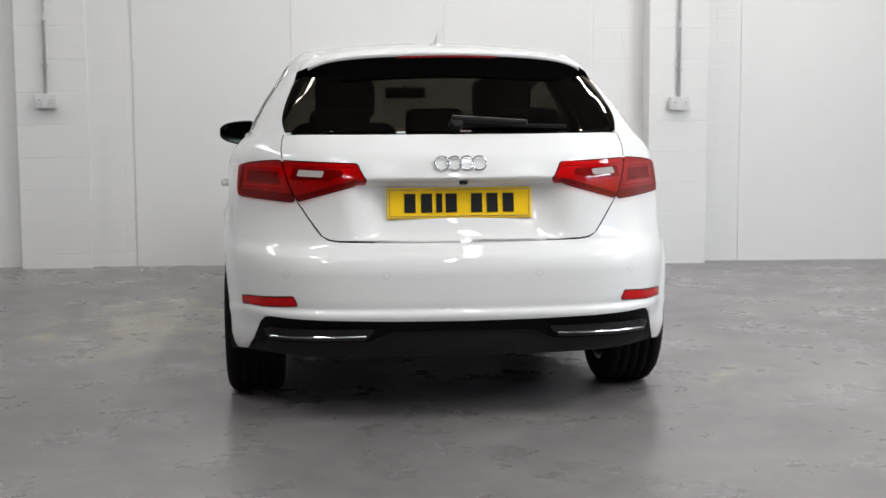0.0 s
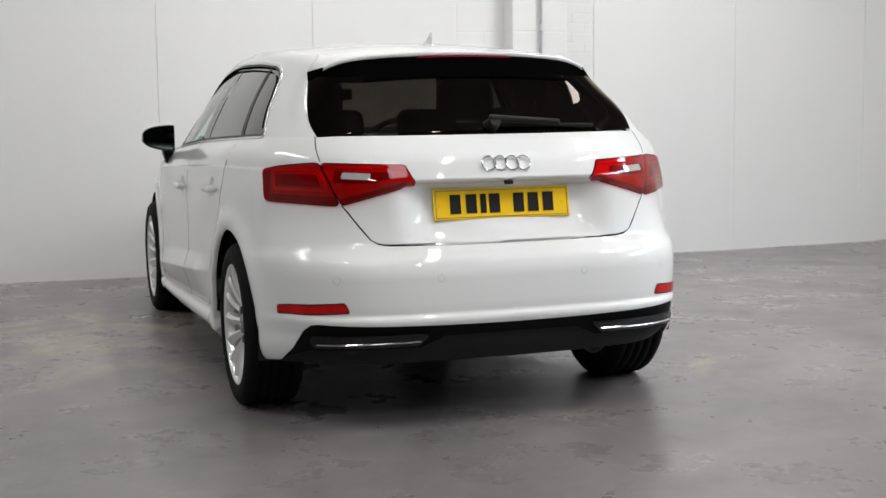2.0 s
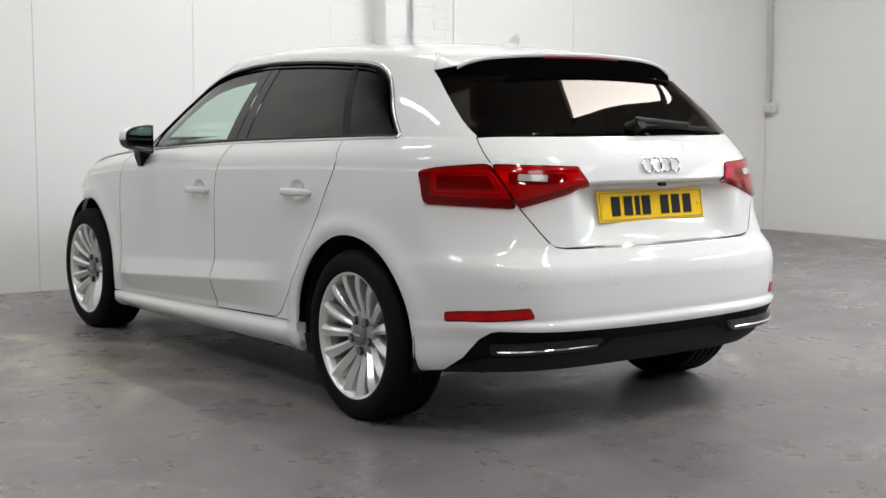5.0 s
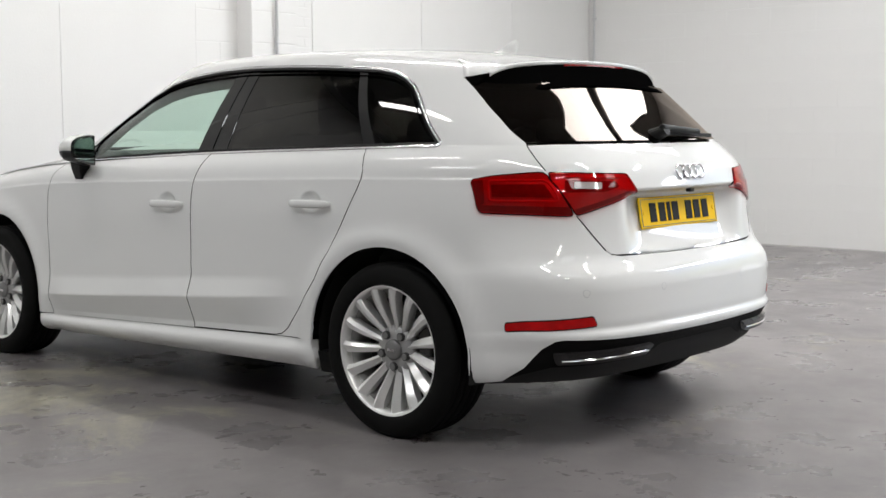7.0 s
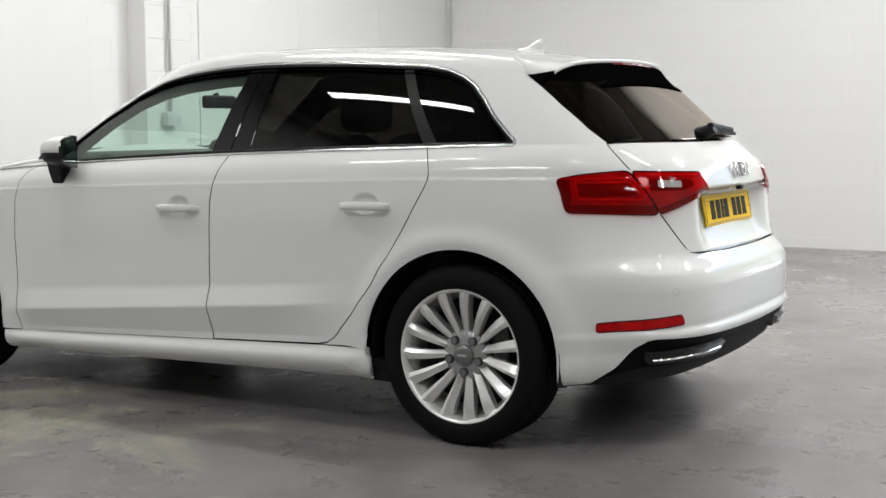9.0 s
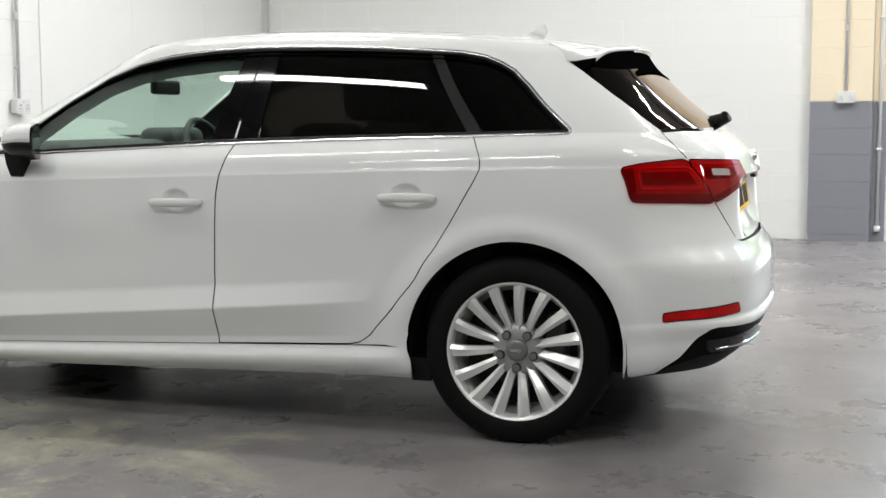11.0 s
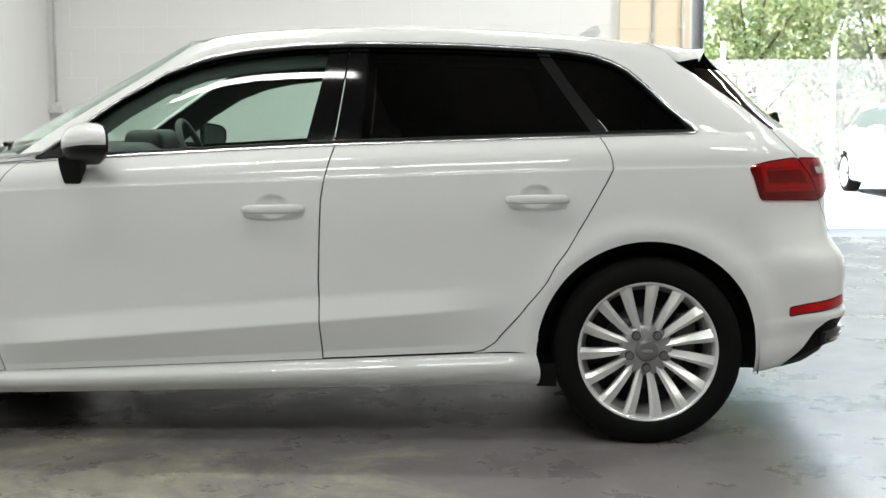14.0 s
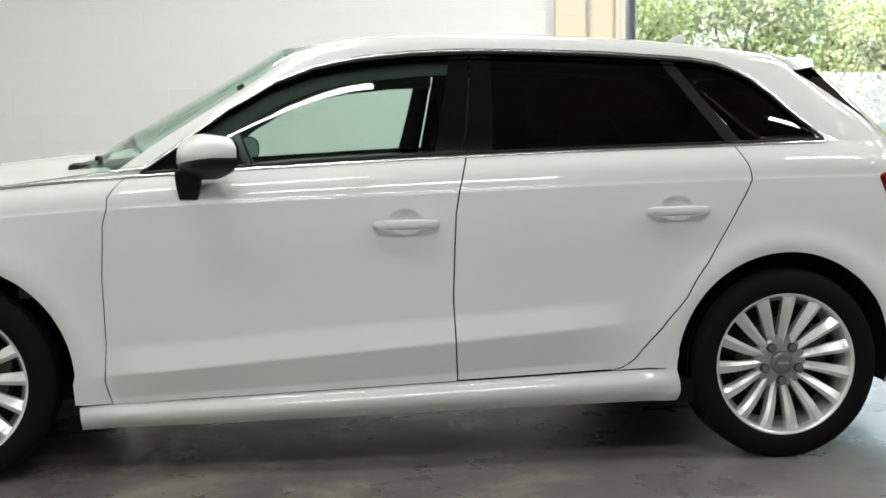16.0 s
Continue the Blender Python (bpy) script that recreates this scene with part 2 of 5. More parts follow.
def join(*bms):
    out = bmesh.new()
    for b in bms:
        me = bpy.data.meshes.new("tmp")
        b.to_mesh(me)
        out.from_mesh(me)
        bpy.data.meshes.remove(me)
        b.free()
    return out


def rod(a, b, r, r2=None, sides=12):
    a, b = Vector(a), Vector(b)
    d = b - a
    bm = bmesh.new()
    bmesh.ops.create_cone(bm, cap_ends=True, segments=sides, radius1=r, radius2=r if r2 is None else r2, depth=d.length)
    bmesh.ops.transform(bm, matrix=Matrix.Translation((a + b) / 2) @ d.to_track_quat("Z", "Y").to_matrix().to_4x4(), verts=bm.verts)
    return bm


def lathe(profile, segments=48, axis="X"):
    """Turns (along, radius) pairs about the axis."""
    verts, faces = [], []
    k = len(profile)
    for i in range(segments):
        c, s = math.cos(2 * math.pi * i / segments), math.sin(2 * math.pi * i / segments)
        for h, r in profile:
            verts.append((h, r * c, r * s) if axis == "X" else (r * c, r * s, h))
    for i in range(segments):
        for j in range(k - 1):
            a, b = i * k + j, ((i + 1) % segments) * k + j
            faces.append((a, b, b + 1, a + 1))
    return verts, faces


def bm_of(verts, faces):
    bm = bmesh.new()
    vs = [bm.verts.new(v) for v in verts]
    for f in faces:
        try:
            bm.faces.new([vs[i] for i in f])
        except ValueError:
            pass
    return bm


def thing(name, label, category, at=(0, 0, 0), group="", kind=""):
    ob = new(name)
    ob.location = at
    return tagged(ob, label, category, group, kind)


def lerp(table, x):
    if x <= table[0][0]:
        return table[0][1]
    for (a, p), (b, q) in zip(table, table[1:]):
        if x <= b:
            return p + (q - p) * (x - a) / (b - a)
    return table[-1][1]


def smoothstep(a, b, x):
    t = max(0.0, min(1.0, (x - a) / (b - a)))
    return t * t * (3 - 2 * t)


# ---------------------------------------------------------------- the room
XR = lambda y: 6.6 + 0.005 * y
YF = lambda x: 4.14 + 0.045 * x
BACK, LEFT = -9.0, -8.5
DOOR_A, DOOR_B, DOOR_H = -1.335, -5.9, 4.0


def rise(x, y):
    """The floor is a little out of level towards the far walls."""
    return max(-0.052, -0.0135 * max(-2.5, min(x, 5.3)) * smoothstep(1.2, 4.2, y) * (1 - smoothstep(5.3, 6.3, x)) + 0.02 * smoothstep(4.3, 6.6, x))


def build_floor():
    n, m = 60, 54
    verts, faces = [], []
    for j in range(m + 1):
        for i in range(n + 1):
            x, y = LEFT - 0.2 + (6.9 - LEFT) * i / n, BACK - 0.2 + (5.2 - BACK) * j / m
            verts.append((x, y, rise(x, y)))
    for j in range(m):
        for i in range(n):
            a = j * (n + 1) + i
            faces.append((a, a + 1, a + n + 2, a + n + 1))
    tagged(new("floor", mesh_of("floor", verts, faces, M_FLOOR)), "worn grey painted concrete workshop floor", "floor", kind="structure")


def slab(name, p, q, z0, z1, thick, mat, label, category="wall"):
    """A wall along p-q; its room face lies on p-q, the body to the left of the way from p to q."""
    p, q = Vector((*p, 0)), Vector((*q, 0))
    d = (q - p).normalized()
    nrm = Vector((-d.y, d.x, 0))
    bm = box(((q - p).length, thick, z1 - z0))
    mt = Matrix((( d.x, nrm.x, 0, 0), (d.y, nrm.y, 0, 0), (0, 0, 1, 0), (0, 0, 0, 1)))
    bmesh.ops.transform(bm, matrix=Matrix.Translation((p + q) / 2 + nrm * thick / 2 + Vector((0, 0, (z0 + z1) / 2))) @ mt, verts=bm.verts)
    ob = part(name, bm, mat)
    return tagged(ob, label, category, kind="structure"), d, nrm


build_floor()
C1 = (XR(YF(6.75)), YF(6.75))
wall_front, DF, NF = slab("wall_front", (-8.7, YF(-8.7)), (C1[0] + 0.3, YF(C1[0] + 0.3)), -0.2, CEIL + 0.3, 0.3, M_WALL, "white painted blockwork wall")
wall_right, DR, NR = slab("wall_right", (XR(C1[1]), C1[1]), (XR(DOOR_A - 0.02), DOOR_A - 0.02), -0.2, CEIL + 0.3, 0.3, M_WALL, "white painted blockwork wall beside the doorway")
slab("wall_right_far", (XR(DOOR_B), DOOR_B), (XR(BACK), BACK), -0.2, CEIL + 0.3, 0.3, M_WALL, "white painted wall past the doorway")
slab("wall_lintel", (XR(DOOR_A - 0.02), DOOR_A - 0.02), (XR(DOOR_B), DOOR_B), DOOR_H, CEIL + 0.3, 0.3, M_WALL, "white painted wall over the doorway")
# unseen walls added to close the room, grey to limit bounce and reflections
slab("wall_back", (7, BACK), (LEFT - 0.2, BACK), -0.2, CEIL + 0.3, 0.3, M_BACK, "unseen grey wall that closes the room")
slab("wall_left", (LEFT, BACK), (LEFT, 4.2), -0.2, CEIL + 0.3, 0.3, M_BACK, "unseen grey wall that closes the room")


def build_ceiling():
    xs = sorted({LEFT - 0.4, 7.2, *[x + d * (w / 2 + 0.03) for x, _, w, _ in ROOF_AND_FILL_LIGHTS for d in (-1, 1)]})
    ys = sorted({BACK - 0.4, 5.2, *[y + d * (h / 2 + 0.05) for _, y, _, h in ROOF_AND_FILL_LIGHTS for d in (-1, 1)]})
    bms = []
    for x0, x1 in zip(xs, xs[1:]):
        for y0, y1 in zip(ys, ys[1:]):
            cx, cy = (x0 + x1) / 2, (y0 + y1) / 2
            if any(abs(cx - a) < w / 2 + 0.03 and abs(cy - b) < h / 2 + 0.05 for a, b, w, h in ROOF_AND_FILL_LIGHTS):
                continue
            bms.append(box((x1 - x0, y1 - y0, 0.2), (cx, cy, CEIL + 0.15)))
    for y in (-6.8, -4.4, -2.0, 0.4, 2.8):
        bms.append(box((15.4, 0.16, 0.34), (-0.8, y + 0.9, CEIL - 0.12)))
    tagged(part("ceiling", join(*bms), M_CEIL), "grey sheeted ceiling with steel beams and roof lights", "ceiling", kind="structure")


build_ceiling()
# opaque panes, added out of view, block the sun above the openings
for tx, ty, lx, ly in ROOF_AND_FILL_LIGHTS:
    tagged(part("roof_light_pane", box((lx + 0.09, ly + 0.2, 0.04), (tx, ty, CEIL + 0.275)), M_WHITE), "opaque white pane that keeps the sun out of a roof opening", "roof light", "roof lights", "structure")

BLOCK_H = 0.225


def wall_matrix(p, d, nrm):
    """x along the wall, y into it, z up, from the place p."""
    return Matrix(((d.x, nrm.x, 0, p[0]), (d.y, nrm.y, 0, p[1]), (0, 0, 1, 0), (0, 0, 0, 1)))


def block_mesh(w, h, mat, name="block", depth=0.02):
    bm = box((w - 0.0045, depth, h - 0.0045), (0, 0, 0), 0.002, 1)
    me = bpy.data.meshes.new(name)
    bm.to_mesh(me)
    bm.free()
    me.materials.append(mat)
    return me


def blockwork(parent, origin, d, nrm, u0, u1, z0, z1, mat, proud=0.0, stagger=True, bw=0.44, bh=BLOCK_H):
    """Courses of blocks over a stretch of wall, each a little out of true."""
    m = wall_matrix(origin, d, nrm)
    cache = {}
    rows = int(math.ceil((z1 - z0) / bh))
    for r in range(rows):
        za, zb = z0 + r * bh, min(z1, z0 + (r + 1) * bh)
        u = u0
        first = bw / 2 if stagger and r % 2 else bw
        while u < u1 - 0.03:
            w = min(first, u1 - u)
            if u1 - (u + w) < 0.05:
                w = u1 - u
            first = bw
            key = (round(w, 3), round(zb - za, 3))
            if key not in cache:
                cache[key] = block_mesh(w, zb - za, mat)
            ob = new("block", cache[key])
            ob.parent = parent
            ob.matrix_basis = m @ pose(u + w / 2, 0.0085 - proud + random.uniform(-0.0007, 0.0007), (za + zb) / 2, 0, 0, random.uniform(-0.1, 0.1))
            u += w


def front_u(x):
    return (x + 8.7) / DF.x


def pier(name, x0, x1, proud, label):
    """A blockwork pier standing proud of the front wall."""
    o = (-8.7, YF(-8.7))
    m = wall_matrix(o, DF, NF)
    bm = box((front_u(x1) - front_u(x0) - 0.01, proud - 0.004, CEIL + 0.2))
    bmesh.ops.transform(bm, matrix=m @ pose((front_u(x0) + front_u(x1)) / 2, -proud / 2 + 0.004, CEIL / 2 - 0.1), verts=bm.verts)
    ob = tagged(part(name, bm, M_WALL), label, "pier", kind="structure")
    blockwork(ob, o, DF, NF, front_u(x0), front_u(x1), -0.1, 2.6, M_WALL, proud - 0.0045, False)
    return ob


O_F = (-8.7, YF(-8.7))
pier("pier_1", -2.51, -2.03, 0.09, "white painted blockwork pier")
pier("pier_2", 1.965, 2.415, 0.16, "white painted blockwork pier beside a socket")
blockwork(wall_front, O_F, DF, NF, front_u(1.58), front_u(1.96), -0.1, 2.6, M_WALL)
blockwork(wall_front, O_F, DF, NF, front_u(2.42), front_u(2.72), -0.1, 2.6, M_WALL, bw=0.225, bh=0.075)
blockwork(wall_front, O_F, DF, NF, front_u(-2.02), front_u(-1.735), -0.1, 2.6, M_WALL)
blockwork(wall_front, O_F, DF, NF, front_u(-3.6), front_u(-2.52), -0.1, 2.6, M_WALL)


def boarding(x0, x1):
    """Smooth painted boards on the front wall, butted."""
    n = max(1, round((x1 - x0) / 1.3))
    m = wall_matrix(O_F, DF, NF)
    for i in range(n):
        a, b = front_u(x0 + (x1 - x0) * i / n), front_u(x0 + (x1 - x0) * (i + 1) / n)
        bm = box((b - a - 0.0015, 0.03, CEIL), (0, 0, 0), 0.002, 1)
        ob = part("board", bm, M_WALL, wall_front)
        ob.matrix_basis = m @ pose((a + b) / 2, 0.004, CEIL / 2 - 0.11)


boarding(-1.73, 1.575)
boarding(2.725, 6.6)


def socket(at, face, conduit_top, name="wall_socket", label="white metal twin socket box on a conduit", group="sockets"):
    """A switch box with a rocker and two plugs' slots, under a conduit; face is the turn about z of its back's wall."""
    t = thing(name, label, "socket", group=group)
    t.matrix_basis = pose(*at, 0, 0, face)
    part("back_box", box((0.142, 0.045, 0.09), (0, -0.0225, 0), 0.006, 2), M_SOCKET, t)
    part("face_plate", box((0.148, 0.006, 0.096), (0, -0.049, 0), 0.003, 2), M_SOCKET, t)
    for x in (-0.042, 0.042):
        part("socket_face", box((0.05, 0.004, 0.05), (x, -0.053, -0.008), 0.002, 1), M_CONDUIT, t)
        part("slot", join(box((0.004, 0.003, 0.009), (x, -0.056, 0.006)), box((0.008, 0.003, 0.003), (x - 0.011, -0.056, -0.016)), box((0.008, 0.003, 0.003), (x + 0.011, -0.056, -0.016))), M_DARK, t)
    part("rocker", box((0.018, 0.006, 0.012), (0, -0.055, 0.03), 0.002, 1), M_CONDUIT, t)
    h = conduit_top - at[2]
    part("conduit", rod((0, -0.018, 0.045), (0, -0.018, h), 0.0115, sides=14), M_CONDUIT, t, "grey conduit", smooth=True)
    part("coupling", rod((0, -0.018, 0.55), (0, -0.018, 0.6), 0.016, sides=14), M_CONDUIT, t)
    for z in (0.25, 0.95):
        part("saddle", box((0.05, 0.022, 0.018), (0, -0.011, z), 0.004, 1), M_CONDUIT, t)
    return t


ang_f = math.degrees(math.atan2(DF.y, DF.x))
ang_r = math.degrees(math.atan2(DR.y, DR.x))
socket((-2.3, YF(-2.3) - 0.092, 1.19), ang_f, CEIL)
socket((2.194, YF(2.194) - 0.162, 1.155), ang_f, CEIL)
socket((XR(4.375) - 0.006, 4.36, 1.2), ang_r, CEIL)

# right wall: courses, then the pier in cream over a grey dado, and the shutter's guide
u_r = lambda y: (C1[1] - y) / -DR.y
O_R = (XR(C1[1]), C1[1])
blockwork(wall_right, O_R, DR, NR, 0.01, u_r(-0.695), -0.1, 2.6, M_WALL)


def dado_pier():
    m = wall_matrix(O_R, DR, NR)
    t = tagged(new("pier_3"), "blockwork pier painted cream over a grey dado", "pier", kind="structure")
    for name, z0, z1, mat, lab in (("dado", -0.1, 1.2, M_GREYP, "grey painted lower blocks"), ("upper", 1.2, CEIL, M_CREAM, "cream painted upper blocks")):
        bm = box((0.495, 0.115, z1 - z0 - 0.002), (0, 0, 0))
        bmesh.ops.transform(bm, matrix=m @ pose(u_r(-0.955), -0.05, (z0 + z1) / 2), verts=bm.verts)
        core = part(name, bm, mat, t, lab)
        blockwork(core, O_R, DR, NR, u_r(-0.7), u_r(-1.205), z0 if z0 > 0 else 0.075, min(z1, 2.7), mat, 0.1085, False, 0.505)
        bm = box((0.118, 0.02, z1 - z0), (0, 0, 0))
        bmesh.ops.transform(bm, matrix=m @ pose(u_r(-1.272), -0.004, (z0 + z1) / 2), verts=bm.verts)
        part(name + "_return", bm, mat, t, lab)
    return t


dado_pier()
socket((XR(-0.99) - 0.112, -0.99, 1.235), ang_r, CEIL, label="white metal twin socket box on the cream pier")
pipe = thing("drop_pipe", "thin white painted pipe with a stop at its foot", "pipe", (XR(-1.27) - 0.03, -1.27, 0))
part("pipe", rod((0, 0, 0.13), (0, 0, CEIL), 0.014), M_WALL, pipe, smooth=True)
part("stop", rod((0.0, 0, 0.1), (0.0, 0, 0.15), 0.026), M_WALL, pipe, smooth=True)
part("clip", box((0.05, 0.05, 0.02), (0.01, 0, 0.8), 0.004), M_WALL, pipe)
part("clip", box((0.05, 0.05, 0.02), (0.01, 0, 1.9), 0.004), M_WALL, pipe)
for yy, name in ((-1.41, "shutter_guide"), (DOOR_B + 0.08, "shutter_guide")):
    g = thing(name, "grey steel roller shutter guide at the doorway", "shutter guide", (XR(yy) + 0.14, yy, 0), "shutter guides")
    part("channel_back", box((0.012, 0.14, DOOR_H + 0.3), (0.07, 0, DOOR_H / 2 + 0.15)), M_STEEL, g)
    part("channel_flange", box((0.11, 0.012, DOOR_H + 0.3), (0.01, 0.066, DOOR_H / 2 + 0.15), 0.002, 1), M_STEEL, g)
    part("channel_flange", box((0.11, 0.012, DOOR_H + 0.3), (0.01, -0.066, DOOR_H / 2 + 0.15), 0.002, 1), M_STEEL, g)
    part("channel_lip", box((0.01, 0.045, DOOR_H + 0.3), (-0.044, 0.045, DOOR_H / 2 + 0.15)), M_STEEL, g)
    part("foot_plate", box((0.13, 0.16, 0.012), (0.01, 0, 0.007)), M_STEEL, g)
    for z in (0.35, 1.3, 2.3):
        part("bolt", rod((-0.05, 0.045, z), (-0.058, 0.045, z), 0.011, sides=6), M_STEEL, g)

# luminaires for the tube lights
lum = thing("ceiling_light", "white batten with a bare fluorescent tube", "ceiling light", (TUBES[0][0], TUBES[0][1], CEIL), "ceiling lights")
part("batten", box((0.1, 1.68, 0.06), (0, 0, -0.3), 0.006, 1), M_WHITE, lum)
part("hanger", rod((0, 0.6, -0.27), (0, 0.6, 0.05), 0.006), M_STEEL, lum)
part("hanger", rod((0, -0.6, -0.27), (0, -0.6, 0.05), 0.006), M_STEEL, lum)
for tx, ty, watts in TUBES[1:]:
    copy_thing(lum, pose(tx, ty, CEIL))

# ---------------------------------------------------------------- the yard outside


def build_yard():
    verts = [(6.35, -400, -0.06), (900, -400, -0.06), (900, 400, -0.06), (6.35, 400, -0.06), (-900, -400, -0.06), (-900, 400, -0.06)]
    me = mesh_of("ground", verts, [(0, 1, 2, 3), (4, 0, 3, 5)], M_APRON, smooth=False)
    tagged(new("ground", me), "pale concrete yard", "ground", kind="structure")
    bm = box((0.7, DOOR_A - DOOR_B, 0.12), ((XR(-3.7)) + 0.33, (DOOR_A + DOOR_B) / 2, -0.062))
    tagged(part("threshold", bm, M_APRON), "concrete doorway threshold", "threshold", kind="structure")
    FX, y0, step = 22.0, 2.26, 2.27
    H = 2.39
    fence = thing("fence", "pale welded wire mesh fence on square posts", "fence", (FX, 0, -0.06))
    hor = [box((0.006, step - 0.02, 0.0065), (0, 0, 0.05 + k * 0.042)) for k in range(56)]
    ver = [box((0.006, 0.0065, H - 0.05), (0.006, -step / 2 + 0.05 + k * 0.042, H / 2 + 0.01)) for k in range(52)]
    me = None
    for i in range(12):
        y = y0 - step * i
        post = part("post", box((0.09, 0.09, H + 0.34), (0, y, (H + 0.34) / 2), 0.006, 1), M_FENCE, fence)
        part("cap", box((0.1, 0.1, 0.02), (0, y, H + 0.35), 0.005, 1), M_FENCE, post)
        if me is None:
            o = part("wire_panel", join(*hor, *ver), M_FENCE, fence)
            me = o.data
        else:
            o = new("wire_panel", me)
            o.parent = fence
        o.location = (-0.055, y - step / 2, 0)
        tagged(o, kind="stuff")


def leaf_material(name, tones):
    mat = bpy.data.materials.new(name)
    t, n, l, p = nodes_of(mat)
    g = n.new("ShaderNodeNewGeometry")
    r = n.new("ShaderNodeValToRGB")
    r.color_ramp.elements[0].color, r.color_ramp.elements[1].color = (*tones[0], 1), (*tones[-1], 1)
    for k, c in enumerate(tones[1:-1]):
        e = r.color_ramp.elements.new((k + 1) / (len(tones) - 1))
        e.color = (*c, 1)
    l.new(g.outputs["Random Per Island"], r.inputs[0])
    l.new(r.outputs[0], p.inputs["Base Color"])
    p.inputs["Roughness"].default_value = 0.5
    tr = n.new("ShaderNodeBsdfTranslucent")
    mx = n.new("ShaderNodeMixShader")
    mx.inputs[0].default_value = 0.5
    l.new(r.outputs[0], tr.inputs[0])
    l.new(p.outputs[0], mx.inputs[1])
    l.new(tr.outputs[0], mx.inputs[2])
    l.new(mx.outputs[0], n["Material Output"].inputs[0])
    return mat


LEAVES = [leaf_material("leaves_a", [(0.2, 0.28, 0.1), (0.32, 0.41, 0.17), (0.47, 0.53, 0.26)]), leaf_material("leaves_b", [(0.22, 0.26, 0.16), (0.33, 0.36, 0.24), (0.46, 0.47, 0.35)]),
          leaf_material("leaves_c", [(0.31, 0.37, 0.18), (0.45, 0.5, 0.26), (0.58, 0.6, 0.38)])]


def tree(x, y, h, spread, mat, seed, label):
    rnd = random.Random(seed)
    t = thing("tree", label, "tree", (x, y, -0.06), "trees behind the fence")
    bms = [rod((0, 0, 0), (0.1, 0.05, h * 0.45), 0.13, 0.08, 8)]
    hubs = []
    for i in range(9):
        a, z = rnd.uniform(0, 6.28), rnd.uniform(0.2, 0.55) * h
        tip = (spread * 0.7 * math.cos(a), spread * 0.8 * math.sin(a), z + h * rnd.uniform(0.12, 0.4))
        bms.append(rod((0.05, 0.02, z * 0.8), tip, 0.055, 0.015, 6))
        hubs.append(tip)
    part("trunk", join(*bms), M_TRUNK, t, "brown trunk and limbs")
    V, F = [], []
    clumps = []
    for i in range(70):
        c = rnd.choice(hubs) if i % 2 else (rnd.uniform(-1, 1) * spread, rnd.uniform(-1, 1) * spread * 1.15, 0.97 * h * rnd.uniform(0.08, 1) ** 1.5)
        clumps.append((c[0] + rnd.gauss(0, 0.25 * spread), c[1] + rnd.gauss(0, 0.3 * spread), min(h, max(0.2, c[2] + rnd.gauss(0, 0.09 * h))), rnd.uniform(0.3, 0.75)))
    for cx, cy, cz, r in clumps:
        for k in range(130):
            d = Vector((rnd.gauss(0, 1), rnd.gauss(0, 1), rnd.gauss(0, 0.8)))
            d = d.normalized() * r * rnd.uniform(0.45, 1.05)
            p = Vector((cx, cy, cz)) + d
            if p.z < 0.05:
                continue
            s = rnd.uniform(0.035, 0.085)
            a = Vector((rnd.gauss(0, 1), rnd.gauss(0, 1), rnd.gauss(0, 1))).normalized()
            b = a.orthogonal().normalized()
            k0 = len(V)
            V += [p - a * s, p + b * s * 0.5, p + a * s, p - b * s * 0.5]
            F.append((k0, k0 + 1, k0 + 2, k0 + 3))
    tagged(part("crown", mesh_of("crown", V, F, mat, smooth=False), mat, t), kind="stuff")


build_yard()
rt = random.Random(5)
for i in range(14):
    y = 1.5 - 1.75 * i
    k = i % 3
    tree(23.8 + rt.uniform(0, 1.5), y + rt.uniform(-0.5, 0.5), rt.uniform(4.2, 6.4), 1.35, LEAVES[(k + i // 4) % 3], 40 + i, "leafy green shrub tree behind the fence")
for i in range(8):
    tree(28.5 + rt.uniform(0, 2), 2 - 3.4 * i, rt.uniform(8, 10.5), 2.6, LEAVES[i % 2], 90 + i, "tall leafy green tree behind the fence")


# ---------------------------------------------------------------- the car's skin
# Origin on the ground below the rear axle; y forwards. v counts the body's long lines: 0 sill foot, 1 door foot,
# 2 lower crease, 3 shoulder crease, 4 waist, 5 roof edge. phi turns from the middle of the tail (0) to the nose (pi).
YM, WHEEL_R, BASE = 1.2, 0.315, 2.63
Q = (0.183, 0.287, 0.418, 0.882, 0.993, 1.375)
Z3 = [(-0.9, 0.925), (-0.334, 0.92), (0.12, 0.914), (1.09, 0.883), (1.53, 0.868), (2.18, 0.842), (2.535, 0.815), (3.2, 0.74), (3.5, 0.66)]
Z4 = [(-0.9, 1.038), (-0.5, 1.036), (-0.117, 1.032), (0.16, 1.024), (1.05, 0.995), (1.58, 0.969), (2.1, 0.94), (2.6, 0.895), (3.2, 0.8), (3.5, 0.7)]
Z5 = [(-0.6, 1.235), (-0.3, 1.283), (-0.1, 1.319), (0.2, 1.356), (0.6, 1.382), (1.0, 1.39), (1.25, 1.383), (1.425, 1.37), (1.61, 1.338), (1.8, 1.3), (2.0, 1.27), (2.4, 1.22)]
WV = [(0, 0.83), (0.3, 0.862), (0.7, 0.868), (1, 0.866), (1.3, 0.867), (2, 0.87), (2.4, 0.869), (2.7, 0.8715), (2.95, 0.867), (3, 0.866), (3.05, 0.862),
      (3.3, 0.853), (3.6, 0.8345), (3.85, 0.809), (4, 0.79)]
NV = [(0, 6.0), (2.2, 6.0), (3, 4.8), (4, 5.5), (4.5, 6.6), (5, 8.0)]
